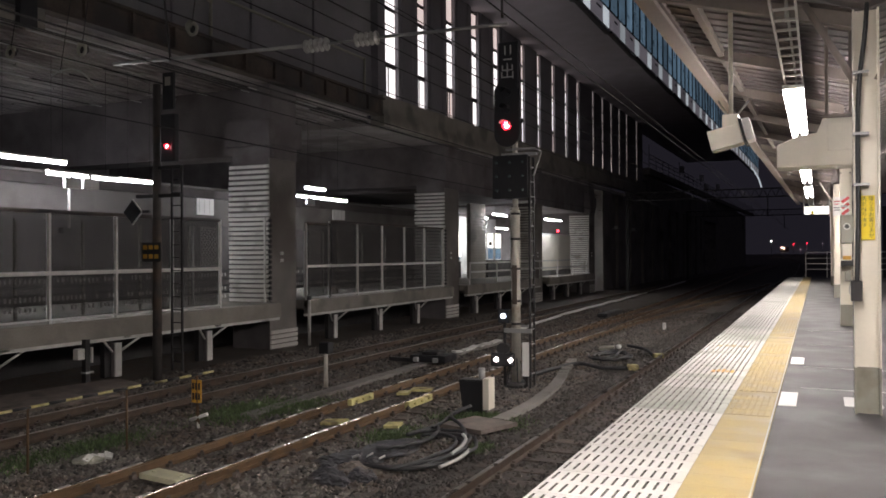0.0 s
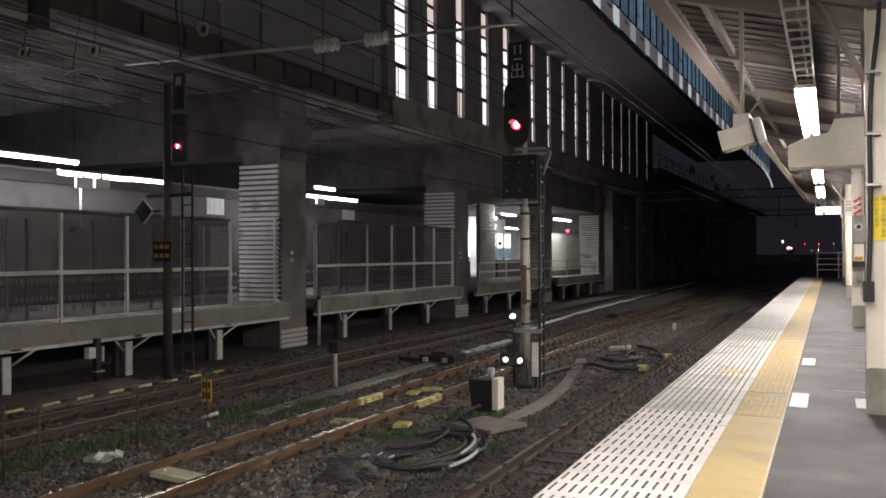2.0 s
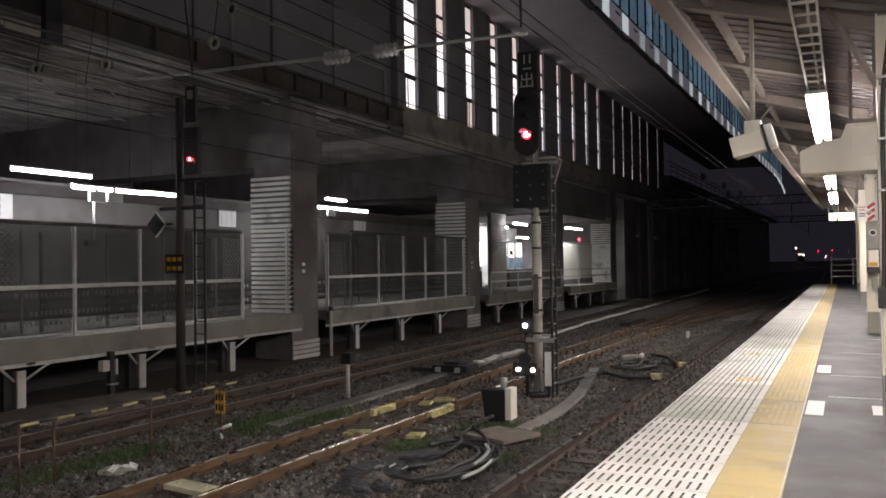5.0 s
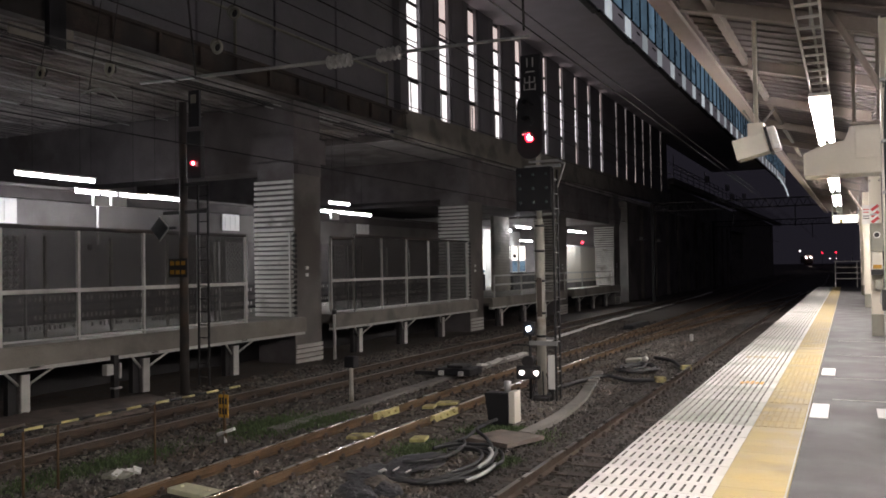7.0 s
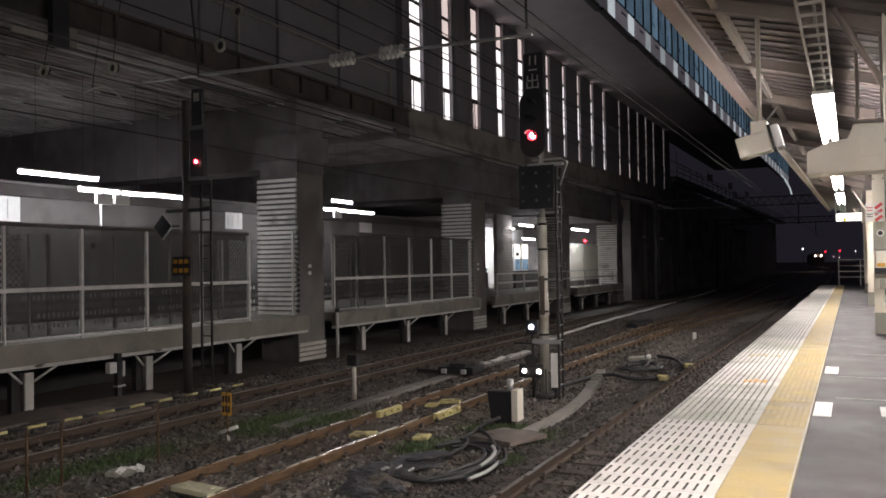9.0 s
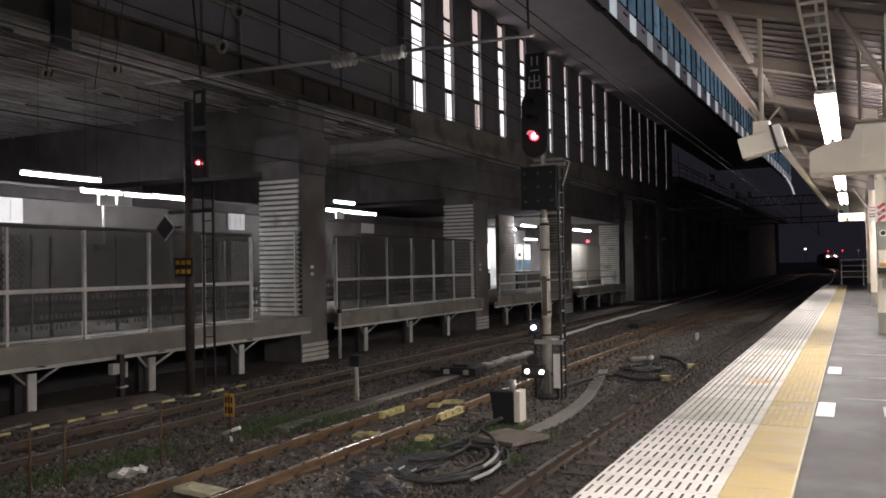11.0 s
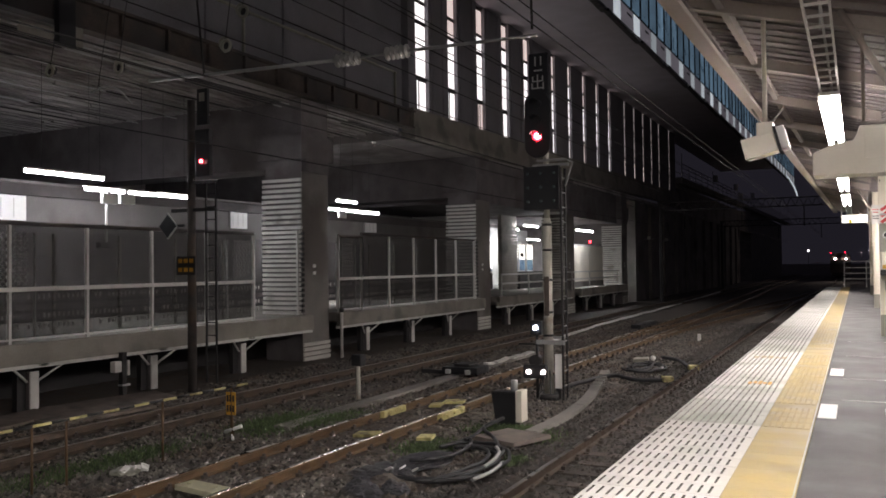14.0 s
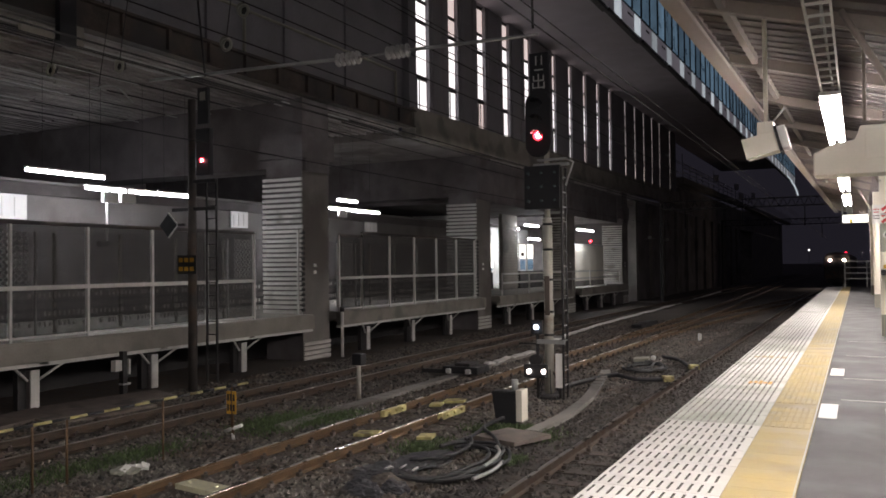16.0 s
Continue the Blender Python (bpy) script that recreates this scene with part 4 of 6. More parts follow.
for x in (0.45, 0.75):
    boxpart("ladder_stile", lm, (x - 0.02, -0.02, 0.25, x + 0.02, 0.02, Z + 3.65), M_DARK)
bm = B()
tube(bm, (0.45, 0, 0), (0.75, 0, 0), 0.013, n=6)
me = mesh_of("rung", bm, M_DARK)
for k in range(15):
    piece("rung", me, lm, pose(0, 0, 0.45 + 0.3 * k))
dm = thing("diamond_signal", (-14.62, 14.6, 2.62), "dark diamond-shaped marker with pale rim", "railway sign")
bm = B()
box(bm, -0.2, -0.02, -0.2, 0.2, 0.02, 0.2, m=pose(0, 0, 0, 0, 45, 0))
part("board", bm, M_BLACK, dm)
bm = B()
for m in (pose(0, 0, 0, 0, 45, 0), pose(0, 0, 0, 0, 135, 0)):
    box(bm, -0.21, -0.03, 0.195, 0.21, 0.0, 0.22, m=m)
part("rim", bm, M_FENCE, dm)
boxpart("arm", dm, (0, -0.02, -0.03, 0.5, 0.02, 0.03), M_DARK)
ob_ = thing("marker_plate", (-14.1, 14.65, 1.68), "small yellow marker plate strapped to the mast", "railway sign")
boxpart("board", ob_, (-0.28, -0.02, -0.22, 0.28, 0.0, 0.22), M_BLACK)
for r in (0.06, -0.15):
    for c in range(3):
        boxpart("text_bar", ob_, (-0.24 + 0.17 * c, -0.026, r, -0.12 + 0.17 * c, -0.02, r + 0.1), M_ORANGE)

# ---- opposite platform: fence, legs, pillars, lamps ----
def fence_panel(y0, n, step, top, open_mesh=False):
    f = thing("platform_fence", (-15.07, y0, 0.14), "grey steel fence with dark wire mesh on the platform edge" if not open_mesh else "low grey steel railing on the platform edge", "fence", "platform fences")
    for k in range(n + 1):
        boxpart("post", f, (-0.03, k * step - 0.03, 0, 0.03, k * step + 0.03, top), M_FENCE)
    for z, h in ((top - 0.06, 0.08), (1.04 if top > 1.5 else 0.55, 0.09)):
        boxpart("rail", f, (-0.035, 0, z, 0.035, n * step, z + h), M_RUSTBEAM if z > 2 else M_FENCE, "rusty brown rail" if z > 2 else "")
    if top > 1.5:
        for k in range(n):
            boxpart("mesh_panel", f, (-0.055, k * step + 0.04, 0.08, -0.045, (k + 1) * step - 0.04, top - 0.06), M_MESH)
        boxpart("kick_rail", f, (-0.03, 0, 0.06, 0.02, n * step, 0.1), M_FENCE)


fence_panel(10.80 - 1.855 * 6, 10, 1.855, 2.44)
fence_panel(22.45, 1, 1.4, 2.5)
fence_panel(23.85, 5, 1.85, 2.6)
fence_panel(36.2, 6, 3.6, 1.05, True)

def pillar(y, label, depth):
    p = thing("deck_pillar", (-15.4, y, BED - 0.1), label, "pillar", "deck pillars")
    # upper shaft and capital darker than the facing: shade above the lamps, as colour
    boxpart("shaft", p, (-1.45, 0.04, 0, -0.02, depth, 8.3), M_DARKGREY)
    boxpart("front_facing", p, (-0.03, 0.0, 0, 0.0, depth - 0.05, 6.0), M_DARKCONC, "brown grey facing")
    # corrugated cladding: boards with lapped edges
    bm = B()
    box(bm, -0.75, -0.035, -0.047, 0.75, 0.035, 0.047, m=pose(0, 0, 0, 10, 0, 0), bevel=0.008)
    me = mesh_of("siding_board", bm, M_SIDING)
    z = 1.45
    while z < 5.75:
        if not 4.18 < z < 4.3:
            piece("siding_board", me, p, pose(-0.75 + random.uniform(-0.012, 0.012), -0.05, z))
        z += 0.148 if z < 4.18 else 0.165
    boxpart("siding_cap", p, (-1.5, -0.1, 4.2, 0.02, 0.0, 4.3), M_FENCE)
    bm = B()
    box(bm, -0.03, -0.7, -0.05, 0.03, 0.7, 0.05, m=pose(0, 0, 0, 0, 12, 0))
    me = mesh_of("siding_board", bm, M_SIDING)
    for k in range(4):
        piece("siding_board", me, p, pose(0.02, 0.72, 0.15 + 0.15 * k))
    bm = B()
    box(bm, -0.02, -0.05, -0.05, 0.05, 0.05, 0.05)
    me = mesh_of("siding_end", bm, M_DARK)
    for k in range(17):
        piece("siding_end", me, p, pose(0.01, -0.02, 1.5 + 0.16 * k))
    boxpart("conduit_box", p, (0.0, 0.55, 3.0, 0.03, 0.68, 3.1), M_WHITE, "small white plate")
    boxpart("conduit_box", p, (0.0, 0.55, 2.78, 0.03, 0.68, 2.88), M_WHITE, "small white plate")
    boxpart("corner_pipe", p, (-0.12, -0.15, 1.5, -0.07, -0.09, 4.15), M_FENCE)
    bm = B()
    box(bm, -1.6, -0.15, 6.4, 0.1, depth + 0.15, 7.2)
    box(bm, -0.6, 0.1, 6.0, 0.08, depth - 0.1, 6.5)
    part("capital", bm, M_DARKGREY, p)


pillar(20.95, "massive concrete pillar clad in pale corrugated siding", 1.45)
pillar(34.1, "massive concrete pillar clad in pale corrugated siding", 1.6)
pillar(47.0, "massive concrete pillar clad in pale corrugated siding", 1.6)
pillar(60.0, "massive concrete pillar clad in pale corrugated siding", 1.6)
pillar(7.9, "massive concrete pillar clad in pale corrugated siding", 1.45)


def platform_leg(y):
    g = thing("platform_trestle", (-15.42, y, BED), "pale concrete platform leg with steel struts", "support post", "platform legs")
    # dark post, pale track side: light and shade put into the leg's colours
    boxpart("post", g, (-0.11, -0.12, 0, 0.09, 0.12, 0.80), M_DARKGREY, bevel=0.012)
    boxpart("lit_side", g, (0.09, -0.1, 0.0, 0.12, 0.1, 0.81), M_FENCE, "pale side standing for the light on the leg", 0.006)
    boxpart("back_post", g, (-0.14, -0.32, 0, 0.0, -0.12, 0.94), M_DARK)
    for s in (-1, 1):
        bm = B()
        tube(bm, (0.05, s * 0.13, 0.6), (0.25, s * 0.6, 0.93), 0.028, n=6)
        part("strut", bm, M_FENCE, g)
    boxpart("head_beam", g, (-2.2, -0.12, 0.94, 0.4, 0.12, 1.17), M_DARKCONC)


for k in range(-3, 15):
    y = 11.54 + 3.27 * k
    if abs(y - 21.6) > 1.3 and abs(y - 34.9) > 1.5 and abs(y - 48) > 1.4:
        platform_leg(y)

for x, y, z, size in FAR_LAMPS:
    l = thing("tube_lamp", (x, y, z), "glowing white fluorescent tube lamp above the fenced platform", "lamp", "far tube lamps")
    bm = B()
    box(bm, -0.07, 0, 0.0, 0.07, size, 0.05)
    part("reflector", bm, M_WHITE, l)
    n = max(1, round(size / 1.2))
    for k in range(n):
        bm = B()
        tube(bm, (0, size * k / n + 0.02, -0.045), (0, size * (k + 1) / n - 0.02, -0.045), 0.045)
        part("lit_tube", bm, M_TUBE_FAR, l)
    for yy in (0.2 * size, 0.8 * size):
        bm = B()
        tube(bm, (0, yy, 0.06), (0, yy, (4.61 if y > 36 else 6.62 if y > 27 else 6.9) - z), 0.005, n=6)
        part("hanger", bm, M_DARK, l)


# ---- clutter between the tracks ----
G = BED + 0.02


def cable(name, pts, r, mat, label):
    bm = B()
    sweep(bm, smooth_path(pts), r, 8)
    return solid(name, bm, mat, label, "cable", "loose cables")


def loop(cx, cy, rx, ry, a0, a1, z, wob=0.03):
    n = 14
    return [(cx + rx * math.cos(a0 + (a1 - a0) * i / n) + random.uniform(-wob, wob) * 0.4, cy + ry * math.sin(a0 + (a1 - a0) * i / n) + random.uniform(-wob, wob), z + (abs(noise.noise((cx + i * 0.3, cy, i * 0.37))) * 0.08 if wob else 0)) for i in range(n + 1)]


for i, (cx, cy, rx, ry, a0, a1) in enumerate(((-5.2, 10.75, 0.68, 1.12, -2.3, 2.3), (-5.25, 10.65, 0.6, 1.0, -2.6, 2.0), (-5.3, 10.8, 0.62, 1.2, -2.0, 2.6), (-5.35, 10.55, 0.55, 1.08, -2.7, 1.7), (-5.7, 11.2, 0.35, 0.8, -1.8, 1.5))):
    cable("cable_loop", loop(cx, cy, rx, ry, a0, a1, G + 0.04 + 0.015 * i), 0.028, M_CABLE, "thick black cable looped on the ballast")
for pts in (((-4.98, 11.66, G + 0.11), (-4.78, 11.3, G + 0.13), (-4.68, 10.9, G + 0.12), (-4.66, 10.48, G + 0.1)), ((-4.56, 10.9, G + 0.08), (-4.48, 10.5, G + 0.1), (-4.47, 10.2, G + 0.1), (-4.57, 9.9, G + 0.07))):
    cable("conduit_end", pts, 0.026, M_PALECABLE, "pale worn conduit end of the cable loop")
cable("cable", [(-4.72, 11.0, G + 0.1), (-5.0, 11.8, G + 0.1), (-5.35, 12.4, G + 0.1), (-5.75, 12.95, G + 0.12), (-5.72, 13.7, G + 0.15)], 0.03, M_CABLE, "black cable leading to the relay box")
cable("cable", [(-5.9, 11.6, G + 0.05), (-5.7, 12.3, G + 0.08), (-5.75, 13.0, G + 0.12), (-5.7, 13.7, G + 0.15)], 0.03, M_CABLE, "black cable leading to the relay box")
for cx, cy, rx, ry, a0, a1 in ((-5.3, 22.7, 0.5, 0.9, -2.8, 2.5), (-5.15, 22.4, 0.42, 0.8, -2.0, 3.0), (-5.4, 22.9, 0.3, 0.9, -3.0, 1.9), (-5.2, 22.6, 0.55, 0.6, -2.4, 2.8)):
    cable("cable_loop", loop(cx, cy, rx, ry, a0, a1, G + 0.05), 0.034, M_CABLE, "black cable heap beside the platform track")
cable("cable", [(-6.0, 17.6, G + 0.1), (-6.05, 19.0, G + 0.05), (-5.6, 20.6, G + 0.07), (-4.9, 20.2, G + 0.05), (-4.25, 20.2, G + 0.08)], 0.05, M_CABLE, "black cable running to the rail")
cable("cable", [(-5.2, 24.8, G + 0.12), (-4.6, 24.2, G + 0.1), (-4.1, 22.9, G + 0.08), (-3.98, 22.7, G + 0.1)], 0.05, M_CABLE, "black cable running to the rail")
for x, y in ((-4.12, 20.2), (-3.95, 22.7)):
    bm = B()
    box(bm, -0.13, -0.12, 0, 0.12, 0.12, 0.13, m=pose(x, y, G + 0.04, 0, 0, 25), bevel=0.03)
    solid("rail_bond", bm, M_YPAINT, "yellow rail connector where a cable ends", "rail connector", "rail connectors")
bm = B()
box(bm, -0.22, -0.2, 0, 0.22, 0.2, 0.1, m=pose(-5.76, 24.5, G, 3, -4, 8), bevel=0.02)
solid("cable_box", bm, M_BASEPAINT, "pale grey green junction box lid beside the cables", "junction box")
bm = B()
bmesh.ops.create_icosphere(bm, subdivisions=2, radius=0.08, matrix=pose(-5.46, 24.7, G + 0.08))
for v in bm.verts:
    v.co.z = max(G - 0.01, v.co.z * 1.0)
solid("plastic_bag", bm, M_WHITE, "small crumpled white bag on the ballast", "litter")
# dark wrapped bundles
for x, y, sx, sy, sz, mat in ((-5.66, 8.92, 0.28, 0.2, 0.18, M_TARP), (-5.34, 9.2, 0.2, 0.18, 0.13, M_TARP), (-5.55, 9.5, 0.32, 0.25, 0.11, M_BOARD), (-5.95, 9.95, 0.42, 0.5, 0.09, M_TARP), (-5.8, 10.8, 0.36, 0.7, 0.075, M_TARP)):
    bm = B()
    bmesh.ops.create_icosphere(bm, subdivisions=4, radius=1)
    for v in bm.verts:
        d = 1 + 0.3 * noise.noise(v.co * 1.6 + Vector((x, y, 0))) + 0.3 * (abs(noise.noise(v.co * 3.2 + Vector((x, y, 3)))) - 0.25) + 0.1 * noise.noise(v.co * 9 + Vector((x, y, 5)))
        v.co = Vector((x + v.co.x * sx * d, y + v.co.y * sy * d, G + max(-0.05, v.co.z * sz * d)))
    solid("tarp_lump", bm, mat, "dark crumpled tarpaulin lump on the ballast", "tarpaulin", "tarpaulin lumps")
for x, y in ((-5.75, 9.75), (-5.4, 9.85), (-5.62, 9.9), (-9.3, 8.45), (-9.2, 8.7)):
    bm = B()
    box(bm, -0.08, -0.04, 0, 0.07, 0.05, 0.02, m=pose(x, y, G + 0.12 if x > -7 else G + 0.05, 25, -18, 140 * y), bevel=0.008)
    solid("plastic_scrap", bm, M_WHITE, "crumpled whitish plastic scrap", "litter", "litter")
bm = B()
box(bm, -0.5, -0.42, 0, 0.5, 0.42, 0.07, m=pose(-5.12, 12.62, G + 0.03, 1, -2, -24), bevel=0.012)
solid("cover_slab", bm, M_BOARD, "brown grey concrete cover slab lying on the ballast", "concrete slab")
# concrete cable duct in short lids, bending past the mast
duct = thing("cable_duct", (0, 0, 0), "grey concrete cable duct lids bending past the mast", "cable duct")
pts = smooth_path([(-4.98, 13.3, G), (-4.95, 14.8, G), (-5.14, 16.9, G), (-5.5, 18.9, G), (-6.0, 21.5, G)], 5)
bm = B()
box(bm, -0.115, -0.21, 0, 0.115, 0.21, 0.08, bevel=0.01)
me = mesh_of("duct_lid", bm, M_DARKCONC)
for a, b in zip(pts, pts[1:]):
    d = b - a
    piece("duct_lid", me, duct, Matrix.Translation((a + b) / 2) @ pose(0, 0, 0, 0, random.uniform(-2, 2), math.degrees(math.atan2(-d.x, d.y))))
bm = B()
hose = smooth_path([(-10.0, 28.2, G + 0.05), (-10.25, 30.3, G + 0.07), (-10.75, 37, G + 0.06), (-10.9, 43, G + 0.07), (-10.95, 52, G + 0.08), (-11.3, 66, G + 0.08), (-12.0, 84, G + 0.08)], 10)
sweep(bm, [p + Vector((0.06 * noise.noise((p.y * 0.5, 0, 0)) + 0.03 * math.sin(p.y * 1.3), 0, 0.03 * noise.noise((p.y * 0.7, 3, 0)))) for p in hose], 0.06, 8)
solid("white_hose", bm, M_WHITE, "long white hose lying along the far track", "hose")
duct = thing("cable_duct", (0, 0, 0), "row of grey duct lids beside the middle track", "cable duct")
bm = B()
box(bm, -0.16, -0.22, 0, 0.16, 0.22, 0.09, bevel=0.01)
me = mesh_of("duct_lid", bm, M_DARKCONC)
for k in range(30):
    piece("duct_lid", me, duct, pose(-9.3 - 0.01 * k, 12.2 + 0.46 * k, G - 0.05, 0, random.uniform(-2, 2), random.uniform(-2, 2)))
# pale broken cover strips beside the middle track
for k in range(7):
    bm = B()
    box(bm, -0.08, -0.2, 0, 0.08, 0.2 + 0.06 * (k % 3), 0.05, m=pose(-9.48 + 0.05 * (k % 2), 21.8 + 0.55 * k, G + 0.05, 4 * (k % 3) - 4, 5, 6 * (k % 4) - 8), bevel=0.008)
    solid("cover_strip", bm, M_FENCE, "short pale broken cover strip on the ballast", "strip", "cover strips")
# yellow rail fittings on the middle track
bm = B()
box(bm, -0.36, -0.15, 0, 0.36, 0.15, 0.07, m=pose(-7.47, 8.02, RAIL - 0.1, 0, 0, -8), bevel=0.012)
for x in (-0.24, 0.22):
    tube(bm, (-7.47 + x, 8.03 - 0.03 * x, RAIL - 0.03), (-7.47 + x, 8.03 - 0.03 * x, RAIL - 0.01), 0.03)
solid("transponder", bm, M_PLATE, "pale yellow track transponder plate between the rails", "transponder")
for x, y, sy, yaw in ((-8.06, 13.85, 0.42, 0), (-6.93, 14.1, 0.5, 0)):
    bm = B()
    box(bm, -0.05, -sy, 0, 0.05, sy, 0.12, m=pose(x, y, RAIL - 0.13, 0, 0, yaw), bevel=0.01)
    for k in (-0.6, 0, 0.6):
        tube(bm, (x + 0.04, y + k * sy, RAIL - 0.06), (x + 0.1, y + k * sy, RAIL - 0.06), 0.025)
    solid("rail_joint_bar", bm, M_YPAINT, "yellow painted joint bar on the rail", "rail joint", "rail joints")
for x, y, w in ((-7.4, 11.85, 0.21), (-6.38, 12.02, 0.13), (-7.5, 15.42, 0.22), (-7.66, 14.9, 0.12)):
    bm = B()
    box(bm, -w, -0.13, 0, w, 0.13, 0.05, m=pose(x, y, G + 0.05, 3, -3, 10), bevel=0.012)
    solid("yellow_plate", bm, M_YPAINT, "worn yellow plate lying between the rails", "plate", "yellow plates")
# barrier bar with yellow and black bands
bar = thing("barrier_bar", (-9.55, 0, -0.41), "yellow and black banded bar on thin rusty stakes", "barrier")
k, y = 0, 5.2
while y < 11.1:
    bm = B()
    tube(bm, (0, y, 0), (0, y + 0.28, 0), 0.02)
    part("band", bm, M_YPAINT if k % 2 else M_BLACK, bar)
    k, y = k + 1, y + 0.28
for y in (5.4, 7.16, 7.68, 9.4, 10.95):
    bm = B()
    tube(bm, (0, y, -0.95), (0, y, 0.02), 0.018, n=7)
    part("stake", bm, M_RUST, bar)
om = thing("marker_sign", (-9.46, 10.85, G), "orange marker plate on a leaning red and white post", "railway sign")
boxpart("board", om, (-0.1, -0.015, 0.42, 0.1, 0.0, 0.8), M_ORANGE)
for r in range(2):
    for c in range(3):
        boxpart("text_bar", om, (-0.085 + 0.06 * c, -0.02, 0.47 + 0.17 * r, -0.045 + 0.06 * c, -0.015, 0.58 + 0.17 * r), M_DARK)
bm = B()
tube(bm, (0.03, 0, 0), (0.0, 0, 0.85), 0.02)
part("post", bm, M_RUST, om, "rusty red post")
bm = B()
tube(bm, (-0.14, 0, 0.12), (0.2, 0.02, 0.24), 0.03)
tube(bm, (0.03, 0, 0.0), (0.02, 0, 0.1), 0.024)
part("foot_bar", bm, M_WHITE, om)
sp2 = thing("track_post", (-9.76, 15.28, G - 0.02), "short grey post with a dark lamp head", "track marker")
bm = B()
tube(bm, (0, 0, 0), (0, 0, 0.75), 0.05, 0.04)
part("post", bm, M_POLE, sp2)
boxpart("lamp_head", sp2, (-0.12, -0.1, 0.75, 0.12, 0.12, 1.0), M_BLACK, bevel=0.03)
bm = B()
box(bm, -0.06, -0.05, 0, 0.06, 0.05, 0.26, m=pose(-5.29, 31.7, G), bevel=0.015)
solid("white_stub_post", bm, M_WHITE, "small white stub post in the ballast", "marker post")
jk = thing("plastic_sheet", (-9.38, 8.52, G), "crumpled grey sheet with folded white edges in the gravel", "litter")
bm = B()
bmesh.ops.create_icosphere(bm, subdivisions=3, radius=1)
for v in bm.verts:
    d = 1 + 0.35 * noise.noise(v.co * 2.3)
    v.co = Vector((v.co.x * 0.2 * d, v.co.y * 0.2 * d, max(-0.02, v.co.z * 0.07 * d)))
part("sheet", bm, M_BASEPAINT, jk)
for dx, dy, a in ((0.08, 0.02, 20), (0.15, 0.1, 60), (0.2, 0.16, 35)):
    bm = B()
    box(bm, -0.055, -0.01, 0, 0.055, 0.01, 0.09, m=pose(dx, dy, 0.0, -24, 9, a), bevel=0.004)
    part("folded_edge", bm, M_WHITE, jk, "white folded edge")
bm = B()
box(bm, -0.3, -1.6, 0, 0.15, 1.6, 0.18, m=pose(-8.75, 38.2, G), bevel=0.05)
solid("dark_crate", bm, M_BLACK, "long dark box beside the branch track", "track box")

# point machine between the far and the middle track
pm = thing("point_machine", (-9.3, 19.8, G + 0.04), "low dark point machine with pale cable ends", "point machine")
boxpart("case", pm, (-0.5, -0.4, 0.02, 0.5, 0.4, 0.2), M_BLACK, "black ribbed case", 0.03)
boxpart("cover", pm, (-0.2, -0.3, 0.2, 0.25, 0.3, 0.28), M_DARK, "", 0.03)
boxpart("rod", pm, (-1.3, -0.04, -0.04, -0.5, 0.04, 0.06), M_DARK)
for x in (-0.36, 0.2):
    boxpart("cable_end", pm, (x, -0.5, 0.03, x + 0.13, -0.4, 0.15), M_PALECABLE, "pale cable end", 0.02)

# weeds in tufts
def weeds(name, spots, label):
    verts, faces = [], []
    for x, y, sx, sy, n in spots:
        for _ in range(n):
            px, py = random.gauss(x, sx), random.gauss(y, sy)
            h, a = random.uniform(0.02, 0.08), random.uniform(0, 6.28)
            w = 0.008
            lean = (random.uniform(-0.06, 0.06), random.uniform(-0.06, 0.06))
            i = len(verts)
            verts += [(px - w * math.cos(a), py - w * math.sin(a), G - 0.03), (px + w * math.cos(a), py + w * math.sin(a), G - 0.03), (px + lean[0] * 0.5 + w * 0.8 * math.cos(a), py + lean[1] * 0.5 + w * 0.8 * math.sin(a), G + h * 0.6), (px + lean[0], py + lean[1], G + h)]
            faces += [(i, i + 1, i + 2), (i, i + 2, i + 3)]
    me = bpy.data.meshes.new(name)
    me.from_pydata(verts, [], faces)
    me.materials.append(M_GRASS)
    tagged(new(name, me), label, "weeds", kind="stuff")


weeds("weeds", ((-10.15, 8.0, 0.2, 0.9, 1100), (-10.05, 9.4, 0.2, 0.6, 900), (-9.6, 12.4, 0.35, 0.6, 1500), (-9.1, 12.9, 0.3, 0.4, 1200), (-5.5, 13.4, 0.35, 0.18, 900), (-6.1, 11.7, 0.25, 0.35, 450),
                (-5.3, 13.55, 0.22, 0.14, 1500), (-5.65, 13.3, 0.12, 0.12, 600), (-4.7, 13.0, 0.2, 0.3, 350), (-4.56, 11.35, 0.08, 0.15, 300), (-6.32, 11.5, 0.15, 0.2, 250), (-9.85, 12.4, 0.2, 0.5, 900), (-8.9, 13.2, 0.25, 0.5, 700)), "low green weeds growing in the ballast")

